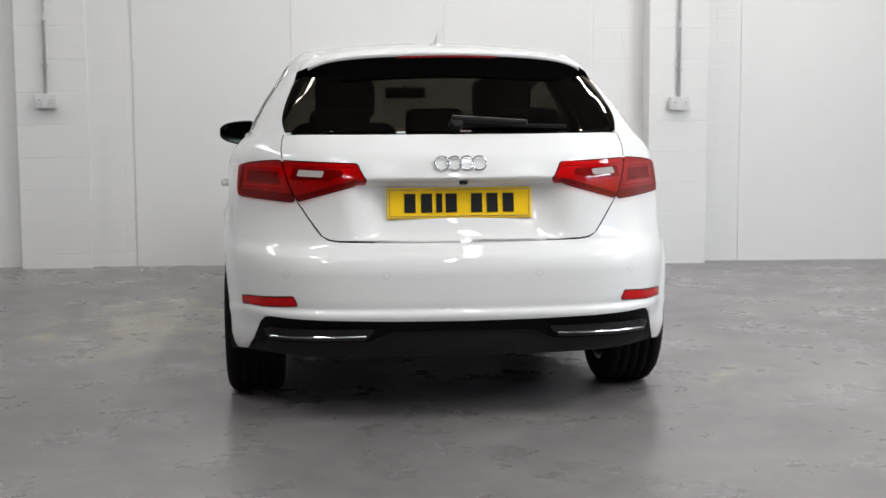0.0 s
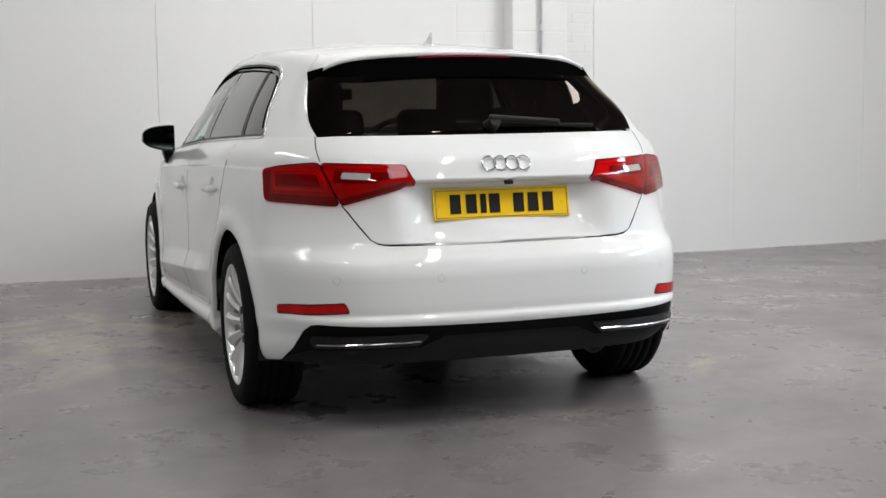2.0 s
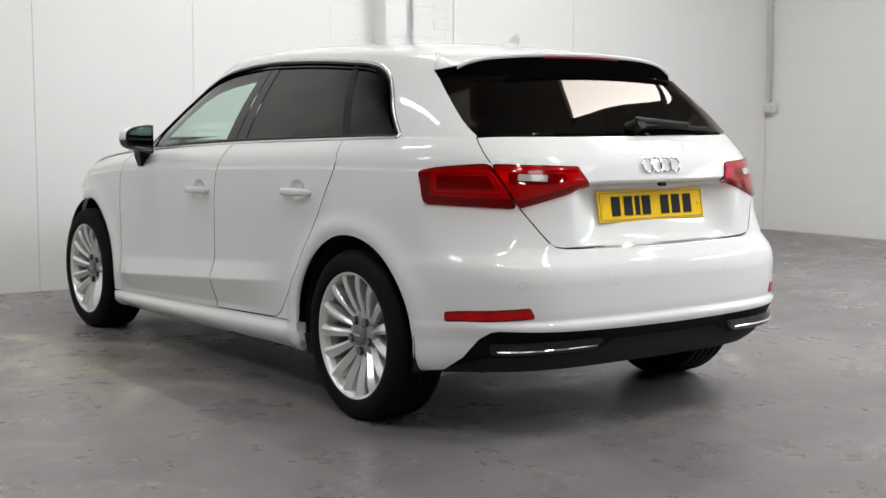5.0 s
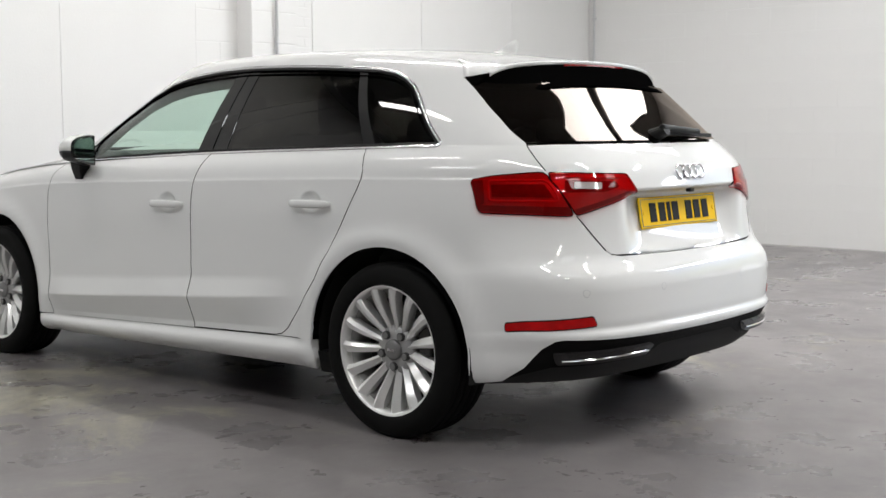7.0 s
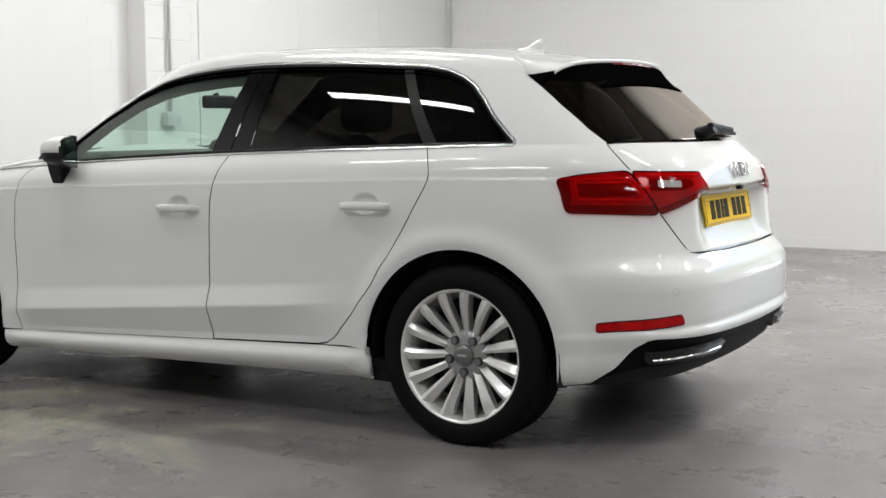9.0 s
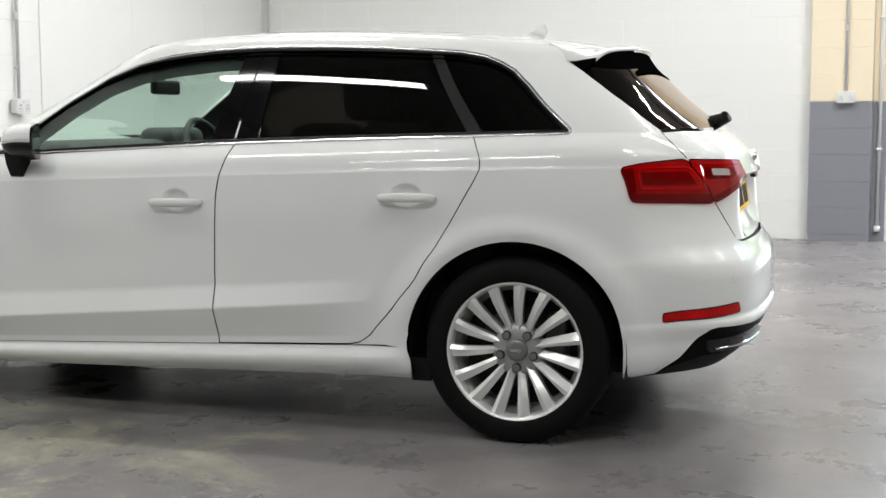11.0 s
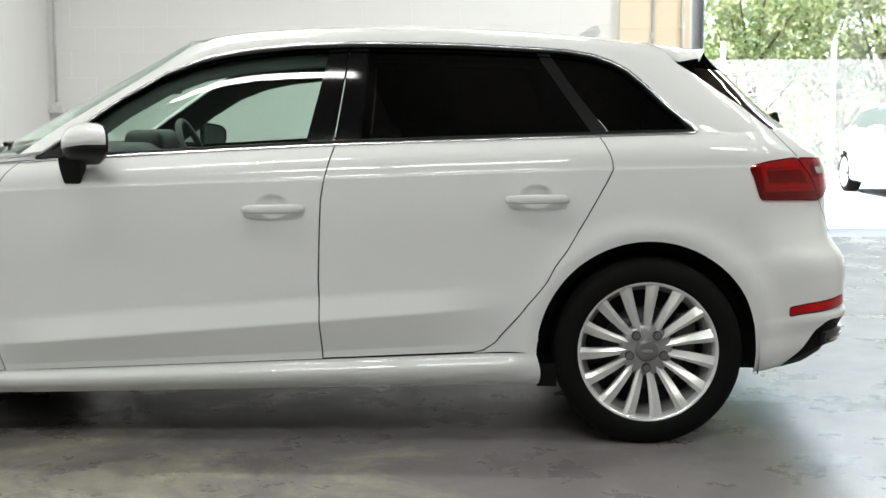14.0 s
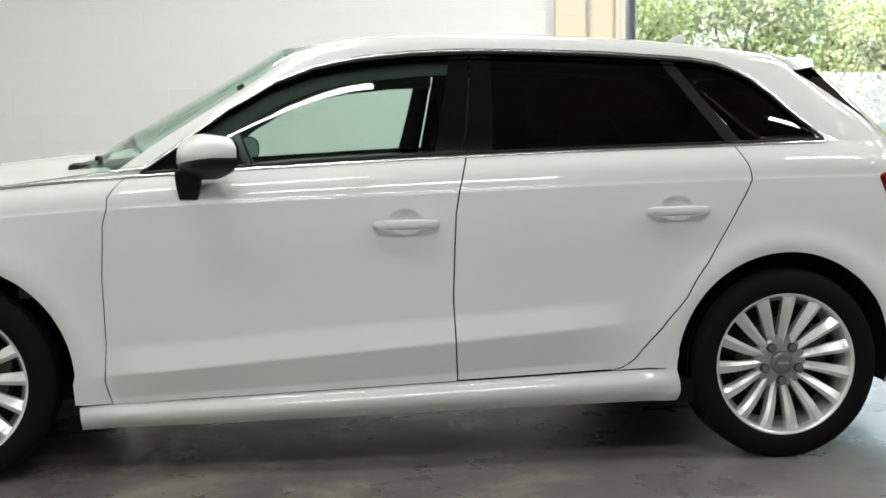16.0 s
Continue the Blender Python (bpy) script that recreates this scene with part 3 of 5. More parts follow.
REAR = [(0.19, -0.61), (0.25, -0.705), (0.30, -0.742), (0.36, -0.762), (0.385, -0.777), (0.402, -0.784), (0.414, -0.7835), (0.424, -0.773), (0.45, -0.776), (0.55, -0.778), (0.60, -0.768), (0.635, -0.744),
        (0.66, -0.73), (0.75, -0.724), (0.84, -0.722), (0.876, -0.72), (0.90, -0.713), (0.95, -0.692), (1.0, -0.642), (1.036, -0.596), (1.15, -0.432), (1.285, -0.252)]
RECESS = [(0.655, 0.0), (0.68, 0.028), (0.75, 0.055), (0.84, 0.072), (0.866, 0.066), (0.876, 0.0)]
FRONT = [(0.16, 3.3), (0.3, 3.44), (0.55, 3.48), (0.68, 3.46), (0.72, 3.42)]


SLOPES = {}


def glide(table, x):
    """A smooth curve through the table's rows that never overshoots them."""
    if x <= table[0][0]:
        return table[0][1]
    if x >= table[-1][0]:
        return table[-1][1]
    m = SLOPES.get(id(table))
    if m is None:
        h = [b[0] - a[0] for a, b in zip(table, table[1:])]
        d = [(b[1] - a[1]) / k for a, b, k in zip(table, table[1:], h)]
        m = [d[0]] + [0.0 if p * q <= 0 else 2 * p * q / (p + q) for p, q in zip(d, d[1:])] + [d[-1]]
        SLOPES[id(table)] = m
    i = 0
    while table[i + 1][0] < x:
        i += 1
    (a, p), (b, q) = table[i], table[i + 1]
    h, t = b - a, (x - a) / (b - a)
    return p * (1 + 2 * t) * (1 - t) ** 2 + m[i] * h * t * (1 - t) ** 2 + q * t * t * (3 - 2 * t) + m[i + 1] * h * t * t * (t - 1)


def smooth_table(table, x, r):
    return (glide(table, x - r) + 2 * glide(table, x) + glide(table, x + r)) / 4


def crown(x, y):
    return 0.042 * (1 - min(1.0, (x / 0.56) ** 2))


def zline(k, x, y):
    if k == 0:
        return 0.207 - 0.022 * max(-0.6, min(y, 2.7))
    if k == 1:
        return 0.332 - 0.041 * max(-0.6, min(y, 2.5))
    if k == 2:
        return 0.5025 - 0.0772 * max(-0.6, min(y, 2.4))
    if k == 3:
        return smooth_table(Z3, y, 0.08)
    if k == 4:
        return smooth_table(Z4, y, 0.08)
    return smooth_table(Z5, y, 0.1) + crown(x, y)


def roof_round(t):
    """Half-width and height fraction of the side of the glasshouse, with the rounded roof edge."""
    if t <= 0.8:
        s = t / 0.8
        return 0.79 - 0.172 * s - 0.018 * s * s + 0.012 * math.sin(math.pi * s), 0.88 * s
    s = (t - 0.8) / 0.2
    return (1 - s) ** 2 * 0.6 + 2 * s * (1 - s) * 0.572 + s * s * 0.525, (1 - s) ** 2 * 0.88 + 2 * s * (1 - s) * 0.985 + s * s


def half_width(v):
    return roof_round(v - 4)[0] if v > 4 else smooth_table(WV, v, 0.02)


def height(v, x, y):
    k = min(4, int(v))
    if v >= 4:
        f = roof_round(min(1.0, v - 4))[1]
        return zline(4, x, y) + f * (zline(5, x, y) - zline(4, x, y))
    return zline(k, x, y) + (v - k) * (zline(k + 1, x, y) - zline(k, x, y))


def v_at(z, x, y):
    zs = [zline(k, x, y) for k in range(6)]
    for k in range(4):
        if z <= zs[k + 1]:
            return k + (z - zs[k]) / (zs[k + 1] - zs[k])
    f = (z - zs[4]) / (zs[5] - zs[4])
    if f <= 0.88:
        return 4 + 0.8 * f / 0.88
    lo, hi = 0.8, 1.0
    for _ in range(25):
        mid = (lo + hi) / 2
        lo, hi = (mid, hi) if roof_round(mid)[1] < f else (lo, mid)
    return 4 + lo


def rear_reach(v, x=0.0):
    z = height(v, x, -0.65 if v < 4 else -0.45)
    if v >= 4:
        z = 1.036 + (1.285 - 1.036) * roof_round(v - 4)[1]
    return YM - smooth_table(REAR, z, 0.006 if v < 4 else 0.03)


def front_reach(v, upper):
    if upper:
        f = roof_round(v - 4)[1] if v > 4 else 0.0
        return 1.18 - 0.54 * f - 0.22 * f * f
    return lerp(FRONT, height(v, 0, 3.3)) - YM


def power(v):
    return lerp(NV, v)


def skin(phi, v, upper=None):
    """A point of the body's left half (x < 0)."""
    if upper is None:
        upper = v >= 4
    s, c = max(0.0, math.sin(phi)), math.cos(phi)
    n = power(v) if c >= 0 else (5.0 if upper else 3.6)
    d = (s ** n + abs(c) ** n) ** (1 / n)
    x = -half_width(v) * s / d
    y = YM - rear_reach(v) * c / d if c >= 0 else YM - front_reach(v, upper) * c / d
    z = height(v, x, y)
    if y < 0:
        y += (0.1 + 0.08 * smoothstep(0.58, 0.78, z)) * x * x * smoothstep(-0.3, -0.6, y)
    if v < 3.2:
        if y < 0:
            y += smooth_table(RECESS, z, 0.004) * (1 - smoothstep(0.26, 0.42, -x)) * smoothstep(0.0, -0.4, y)
        for yw in (0.0, BASE):
            r = math.hypot(y - yw, z - 0.31)
            x -= 0.017 * math.exp(-((r - 0.40) / 0.05) ** 2) * smoothstep(-0.45, -0.7, x) * (1 - smoothstep(0.7, 0.85, z))
    if 1.2 < v < 2.18:
        k = (v - 1.2) / 0.8 if v < 2 else (2.18 - v) / 0.18
        x -= 0.029 * k * smoothstep(0.42, 0.8, y) * (1 - smoothstep(2.0, 2.25, y))
    if v < 1:
        # the side skirt stands out from the door's foot as a ledge
        x -= 0.017 * smoothstep(0.05, 0.5, v) * (1 - smoothstep(0.6, 0.97, v)) * smoothstep(0.34, 0.5, y) * (1 - smoothstep(2.1, 2.28, y))
    for yh, zh in SCOOPS:
        k = 1 - ((y - yh) / 0.06) ** 2 - ((z - zh) / 0.042) ** 2
        if k > 0:
            x += 0.012 * smoothstep(0, 0.9, k)
    return Vector((x, y, z))


SCOOPS = ((1.24, 0.795), (0.372, 0.826))


def arc_table():
    """Arc length along the plan's outline against the angle phi."""
    pts = []
    for i in range(601):
        p = math.pi * i / 600
        s, c = math.sin(p), math.cos(p)
        n, b = (4.8, 2.0) if c >= 0 else (3.6, 2.25)
        d = (max(0.0, s) ** n + abs(c) ** n) ** (1 / n)
        pts.append((-0.87 * s / d, -b * c / d, p))
    out, s = [(0.0, 0.0)], 0.0
    for (a, b, _), (c, d, p) in zip(pts, pts[1:]):
        s += math.hypot(c - a, d - b)
        out.append((s, p))
    return out


ARC = arc_table()
ARC_P = [(p, s) for s, p in ARC]
ARC_S, ARC_A = np.array(ARC).T


def phi_of_arc(s):
    return float(np.interp(s, ARC_S, ARC_A))


def phi_side(y, v, upper=None):
    if upper is None:
        upper = v >= 4
    n = power(v) if y <= YM else (5.0 if upper else 3.6)
    c = (YM - y) / rear_reach(v) if y <= YM else (y - YM) / front_reach(v, upper)
    c = max(0.0, min(1.0, c))
    p = math.atan2((1 - c ** n) ** (1 / n), c)
    return p if y <= YM else math.pi - p


def phi_rear(x, v):
    n = power(v)
    r = min(1.0, abs(x) / half_width(v))
    return math.atan2(r, (1 - r ** n) ** (1 / n))


def q_of(v):
    k = min(4, int(v))
    return Q[k] + (v - k) * (Q[k + 1] - Q[k])


def v_of(q):
    for k in range(4):
        if q <= Q[k + 1]:
            return k + (q - Q[k]) / (Q[k + 1] - Q[k])
    return 4 + (q - Q[4]) / (Q[5] - Q[4])


def spot(kind, a, b):
    """A place on the skin as (arc, level). yz: seen from the side; xz: seen from behind; yv, xv, fv: with the line's number."""
    if kind == "yz":
        x, v = -0.8, 2.0
        for _ in range(4):
            v = v_at(b, x, a)
            phi = phi_side(a, v)
            x = skin(phi, v).x
    elif kind == "xz":
        y, v = -0.6, 2.0
        for _ in range(6):
            v = v_at(b, a, y)
            phi = phi_rear(a, v)
            y = skin(phi, v).y
    elif kind == "yv":
        v, phi = b, phi_side(a, b)
    elif kind == "xv":
        v, phi = b, phi_rear(a, b)
    else:
        v, phi = b, a
    return lerp(ARC_P, phi), q_of(v)


def yz(*p):
    return [spot("yz", a, b) for a, b in p]


def xz(*p):
    return [spot("xz", a, b) for a, b in p]


def yv(*p):
    return [spot("yv", a, b) for a, b in p]


def fv(*p):
    return [spot("fv", a, b) for a, b in p]


def dense(path, step=0.012):
    out = []
    for a, b in zip(path, path[1:] + path[:1]):
        k = max(1, int(math.hypot(b[0] - a[0], b[1] - a[1]) / step))
        out += [(a[0] + (b[0] - a[0]) * i / k, a[1] + (b[1] - a[1]) * i / k) for i in range(k)]
    return out


def dense_open(path, step=0.012):
    """As dense, but from the first point to the last only."""
    k = max(1, int(math.hypot(path[0][0] - path[-1][0], path[0][1] - path[-1][1]) / step))
    return dense(path, step)[:-k] + [path[-1]]


def rounded(path, r, n=5):
    """Cuts the corners of a closed outline by quadratic curves."""
    out = []
    for i, p in enumerate(path):
        a, b = path[i - 1], path[(i + 1) % len(path)]
        da, db = math.hypot(a[0] - p[0], a[1] - p[1]), math.hypot(b[0] - p[0], b[1] - p[1])
        ra, rb = min(r, da * 0.45) / da, min(r, db * 0.45) / db
        s = (p[0] + (a[0] - p[0]) * ra, p[1] + (a[1] - p[1]) * ra)
        e = (p[0] + (b[0] - p[0]) * rb, p[1] + (b[1] - p[1]) * rb)
        for k in range(n + 1):
            t = k / n
            out.append(tuple((1 - t) ** 2 * s[j] + 2 * t * (1 - t) * p[j] + t * t * e[j] for j in (0, 1)))
    return out


def area2(path):
    return sum(a[0] * b[1] - b[0] * a[1] for a, b in zip(path, path[1:] + path[:1]))


def inset(path, d):
    """Moves a closed outline inwards by d."""
    sign = 1 if area2(path) > 0 else -1
    out, n = [], len(path)
    for i in range(n):
        a, p, b = path[i - 1], path[i], path[(i + 1) % n]
        u = Vector((p[0] - a[0], p[1] - a[1]))
        w = Vector((b[0] - p[0], b[1] - p[1]))
        if u.length < 1e-9 or w.length < 1e-9:
            out.append(p)
            continue
        u.normalize(), w.normalize()
        n1, n2 = Vector((-u.y, u.x)) * sign, Vector((-w.y, w.x)) * sign
        m = n1 + n2
        if m.length < 1e-6:
            out.append(p)
            continue
        m.normalize()
        k = d / max(0.5, m.dot(n1))
        out.append((0.0 if p[0] < 1e-6 else max(0.0, p[0] + m.x * k), min(Q[5], max(Q[0], p[1] + m.y * k))))
    return out


def surf(a, q):
    v = v_of(q)
    return skin(phi_of_arc(max(0.0, a)), v)


def frame_at(a, q):
    """The point, outward normal there."""
    e = 0.002
    p = surf(a, q)
    du = surf(a + e, q) - surf(max(0.0, a - e), q)
    dv = surf(a, min(Q[5], q + e)) - surf(a, max(Q[0], q - e))
    n = dv.cross(du)
    if n.length < 1e-12:
        n = Vector((0, -1, 0))
    n.normalize()
    return p, n


def row_levels(q0, q1, step):
    rows = set()
    k = int(q0 / step)
    while k * step < q1:
        rows.add(round(k * step, 4))
        k += 1
    for c in Q:
        rows = {r for r in rows if abs(r - c) > 0.006}
        rows |= {c - 0.006, c, c + 0.006}
    for c in (0.24, 0.248, 0.255, 0.263, 0.27, 0.277, 0.282, 0.309, 0.314, 0.319, 0.324, 0.329, 0.334, 0.339, 0.345, 0.635, 0.655, 0.66, 0.672, 0.858, 0.866, 0.872, 0.88, 0.885, 0.8905, 0.894, 0.9, 0.91):
        rows.add(c)
    return sorted(r for r in rows if q0 < r < q1)


def inside(path, a, q):
    hit = False
    for (x0, y0), (x1, y1) in zip(path, path[1:] + path[:1]):
        if (y0 > q) != (y1 > q) and a < (x1 - x0) * (q - y0) / (y1 - y0) + x0:
            hit = not hit
    return hit


def near_edge(path, a, q, d):
    for x, y in path:
        if abs(x - a) < d and abs(y - q) < d:
            return True
    return False


def panel(name, outline, mat, parent, label="", gap=0.0026, proud=0.0, rim=0.016, step=0.03, side=-1, whole=False, bulge=0.0, ease=1.0):
    """A sheet of the skin within an outline, with a turned-in rim. side 1 mirrors it to the car's right; whole adds its mirror image."""
    from mathutils.geometry import delaunay_2d_cdt
    path = dense(inset(outline, gap) if gap else list(outline))
    if area2(path) < 0:
        path.reverse()
    a0, a1 = min(p[0] for p in path), max(p[0] for p in path)
    q0, q1 = min(p[1] for p in path), max(p[1] for p in path)
    pts = [Vector(p) for p in path]
    for q in row_levels(q0, q1, step * 0.8):
        a = a0 + step / 2
        while a < a1:
            if inside(path, a, q) and not near_edge(path, a, q, 0.006):
                pts.append(Vector((a, q)))
            a += step
    for yh, zh in SCOOPS:
        ca, cq = spot("yz", yh, zh)
        for i in range(-11, 12):
            for j in range(-9, 10):
                a, q = ca + i * 0.0062 + (j % 2) * 0.003, cq + j * 0.0056
                if inside(path, a, q):
                    pts.append(Vector((a, q)))
    n = len(path)
    res = delaunay_2d_cdt(pts, [], [list(range(n))], 1, 1e-6)
    vs, faces = res[0], [list(f) for f in res[2]]
    orig = res[3]
    flat = [(v.x, v.y) for v in vs]
    verts, norms = [], []
    for a, q in flat:
        p, nn = frame_at(a, q)
        k = proud
        if bulge:
            ed = min(math.hypot(a - x, q - y) for x, y in path[::2])
            k += bulge * min(1.0, ed / 0.03) ** 0.5
        verts.append(p + nn * k)
        norms.append(nn)
    index = {}
    for i, o in enumerate(orig):
        for k in o:
            index[k] = i
    ring = [index[i] for i in range(n) if i in index]
    base = len(verts)
    for i in ring:
        verts.append(verts[i] - norms[i] * rim)
        norms.append(norms[i])
    m = len(ring)
    for i in range(m):
        j = (i + 1) % m
        if flat[ring[i]][0] < 1e-5 and flat[ring[j]][0] < 1e-5:
            continue
        faces.append((ring[j], ring[i], base + i, base + j))
    out = []
    sides = (side,) if not whole else (-1, 1)
    V, F, N = [], [], []
    for s in sides:
        k = len(V)
        V += [Vector((p.x if s < 0 else -p.x, p.y, p.z)) for p in verts]
        N += [Vector((p.x * ease if s < 0 else -p.x * ease, p.y, p.z)).normalized() for p in norms]
        F += [tuple(i + k for i in (f if s > 0 else reversed(f))) for f in faces]
    return part(name, mesh_of(name, V, F, mat, normals=N), mat, parent, label)


def ribbon(name, path, width, mat, parent, label="", proud=0.004, side=-1, closed=True, shift=0.0, sink=0.0):
    """A raised strip along a path on the skin, with a rounded section."""
    path = list(path)
    n = len(path)
    V, F = [], []
    prof = [(-0.5, -0.3), (-0.45, 0.6), (-0.2, 1.0), (0.2, 1.0), (0.45, 0.6), (0.5, -0.3)]
    for i, (a, q) in enumerate(path):
        b = path[(i + 1) % n] if closed or i < n - 1 else path[i]
        c = path[i - 1] if closed or i > 0 else path[i]
        p, nn = frame_at(a, q)
        d = surf(*b) - surf(*c)
        if d.length < 1e-9:
            d = Vector((0, 1, 0))
        d.normalize()
        w = nn.cross(d)
        for u, h in prof:
            pt = p + w * (u * width + shift) + nn * (h * proud - sink)
            V.append(Vector((pt.x if side < 0 else -pt.x, pt.y, pt.z)))
    k = len(prof)
    for i in range(n if closed else n - 1):
        j = (i + 1) % n
        for t in range(k - 1):
            F.append((i * k + t, i * k + t + 1, j * k + t + 1, j * k + t))
    bm = bm_of(V, F)
    return part(name, bm, mat, parent, label, smooth=True)


# outlines, seen from the car's left side or from behind
arch = lambda yw, r, a0, a1, n=28: [(yw + r * math.cos(radians(a0 + (a1 - a0) * i / n)), 0.31 + r * math.sin(radians(a0 + (a1 - a0) * i / n))) for i in range(n + 1)]
B_GAP = [(1.04, 0.9953), (1.054, 0.95), (1.07, 0.89), (1.082, 0.82), (1.087, 0.716), (1.092, 0.554), (1.088, 0.41), (1.08, 0.2875)]
R_EDGE = [(0.582, 0.3085), (0.545, 0.316), (0.506, 0.342), (0.42, 0.44), (0.337, 0.543), (0.27, 0.648), (0.208, 0.752), (0.155, 0.846), (0.119, 0.914), (0.128, 0.965), (0.16, 1.0235)]
F_GAP = [(2.147, 0.2425), (2.162, 0.433), (2.168, 0.609), (2.164, 0.749), (2.152, 0.875), (2.132, 0.908), (2.1, 0.9385)]
DLO_TOP = [(2.04, 0.968), (1.955, 1.028), (1.79, 1.148), (1.64, 1.236), (1.51, 1.286), (1.383, 1.312), (1.185, 1.333), (0.987, 1.34), (0.75, 1.337), (0.594, 1.332), (0.399, 1.321),
           (0.26, 1.312), (0.17, 1.296), (0.108, 1.273), (0.056, 1.245), (-0.005, 1.191), (-0.065, 1.129), (-0.126, 1.075), (-0.15, 1.056), (-0.161, 1.046), (-0.161, 1.038), (-0.155, 1.0335)]
TAIL_EDGE = [(-0.632, 1.04), (-0.628, 0.95), (-0.605, 0.86), (-0.578, 0.805), (-0.535, 0.74), (-0.492, 0.682), (-0.47, 0.671), (-0.44, 0.666)]
PHI_A = math.pi - 0.84


def shell_line(v, y0, y1, n=24):
    return yv(*[(y0 + (y1 - y0) * i / n, v) for i in range(n + 1)])



def edge_spot(y, z):
    """(phi, v) of the skin's point at this y and z near the tail's corner."""
    x, v, a = -0.6, 4.2, y
    for _ in range(14):
        v = v_at(z, x, a)
        p = skin(phi_side(a, v), v)
        x, a = p.x, a + y - p.y
    return phi_side(a, v), v


GLASS_EDGE = [edge_spot(y, z) for y, z in ((-0.44, 1.042), (-0.375, 1.09), (-0.303, 1.145), (-0.235, 1.194), (-0.168, 1.242), (-0.128, 1.268))]


def build_side(car, s):
    """The panels of one side; s -1 is the car's left, 1 its right."""
    dlo = yv(*[(y, 4.0) for y in (-0.14, 0.0, 0.16, 0.5, 0.8, 1.05, 1.4, 1.75, 2.075)]) + yz(*DLO_TOP)
    door_f = panel("front_door", yz(*B_GAP[::-1]) + yv((1.3, 4.0), (1.6, 4.0), (1.9, 4.0)) + yz(*F_GAP[::-1]) + yv((1.9, 1.0), (1.6, 1.0), (1.3, 1.0)), M_PAINT, car, gap=0.0008, side=s)
    door_r = panel("rear_door", yz(*R_EDGE) + yv((0.4, 4.0), (0.7, 4.0), (0.9, 4.0)) + yz(*B_GAP) + yv((0.9, 1.0), (0.75, 1.0)), M_PAINT, car, gap=0.004, side=s)
    seam = yz((-0.585, 0.72), (-0.56, 0.66), (-0.5, 0.625), (-0.42, 0.607), (-0.3, 0.602))
    quarter = yz(*R_EDGE) + yv((0.1, 3.985), (0.0, 3.985), (-0.1, 3.985), (-0.165, 3.99)) + yz(*DLO_TOP[::-1]) + yv((2.1, 4.0))
    quarter += fv(*[(PHI_A, v) for v in (4.01, 4.2, 4.4, 4.6, 4.8, 4.9)]) + fv((PHI_A - 0.15, 4.97), (PHI_A - 0.35, 4.995))
    quarter += yv(*[(y, 4.995) for y in (1.2, 0.9, 0.6, 0.3, 0.1, 0.0, -0.06)]) + fv((0.9, 4.99), (0.85, 4.985), (0.825, 4.95), (0.815, 4.87))
    quarter += fv(*GLASS_EDGE[::-1]) + fv((GLASS_EDGE[0][0], 3.995)) + xz(*TAIL_EDGE[1:4]) + xz((-0.565, 0.785)) + seam
    quarter += yz(*arch(0, 0.37, 128, 0)) + yz((0.45, 0.3145))
    body = panel("body_side", quarter, M_PAINT, car, "white painted rear quarter, roof rail and pillars", step=0.019, gap=0.0, side=s)
    lining = yz(*DLO_TOP[::-1]) + yv((2.1, 4.0)) + fv(*[(PHI_A, v) for v in (4.01, 4.2, 4.4, 4.6, 4.8, 4.9)]) + fv((PHI_A - 0.15, 4.97), (PHI_A - 0.35, 4.98))
    lining += yv(*[(y, 4.98) for y in (1.2, 0.9, 0.6, 0.3, 0.1)]) + fv((0.95, 4.97), (0.9, 4.9)) + fv(*GLASS_EDGE[::-1]) + yv((-0.4, 4.02), (-0.2, 4.01))
    panel("pillar_lining", lining, M_PILLAR, car, "dark grey pillar and roof edge lining", gap=0.004, proud=-0.02, rim=0.0, side=s)
    sill = yv(*[(y, 0.0) for y in (0.362, 0.6, 1.0, 1.5, 2.0, 2.25)]) + yz((2.25, 0.238)) + yv(*[(y, 0.995) for y in (2.15, 2.0, 1.6, 1.2, 0.8, 0.58)]) + yz((0.37, 0.3135))
    panel("sill", sill, M_PAINT, car, "white side skirt", side=s, rim=0.06)
    flap = bm_of([(s * x, y, z) for y in (0.3, 0.366) for x, z in ((0.845, 0.27), (0.7, 0.27), (0.72, 0.188), (0.828, 0.19))], [(0, 1, 2, 3), (4, 5, 6, 7)] + [(a, (a + 1) % 4, 4 + (a + 1) % 4, 4 + a) for a in range(4)])
    part("arch_flap", flap, M_BLACKP, car, "black wheel arch flap")
    wing = yz(*F_GAP) + shell_line(3.997, 2.125, 3.05, 12) + yz((3.1, 0.7), (3.06, 0.6), (3.0, 0.5)) + yz(*arch(BASE, 0.37, 35, 176)) + yz((2.262, 0.242))
    panel("front_wing", wing, M_PAINT, car, gap=0.0024, side=s)
    # window glass, black pillars and the bright frame
    top = lambda y: lerp(sorted(DLO_TOP), y)
    zb = lambda y: zline(4, -0.79, y)
    b = 0.012
    def window(name, low0, low1, up0, up1, mat, label, inner=0.0):
        """Low and upper ends fore and aft."""
        lows = yz(*[(low0 + (low1 - low0) * i / 8, zb(low0 + (low1 - low0) * i / 8) + b) for i in range(9)])
        ups = [(up1, top(up1) - b)] + [(y, z - b) for y, z in DLO_TOP if up0 + 0.02 < y < up1 - 0.02] + [(up0, top(up0) - b)]
        return panel(name, lows + yz(*ups), mat, car, label, gap=0.0, proud=-0.004 - inner, rim=0.004, side=s)
    window("front_side_window", 1.14, 1.99, 1.07, 1.95, M_GLASS, "clear green-tinted side glass")
    window("rear_side_window", 0.18, 0.955, 0.365, 0.937, M_PRIV, "dark privacy glass")
    window("quarter_window", -0.135, 0.128, -0.11, 0.325, M_PRIV, "dark privacy glass")
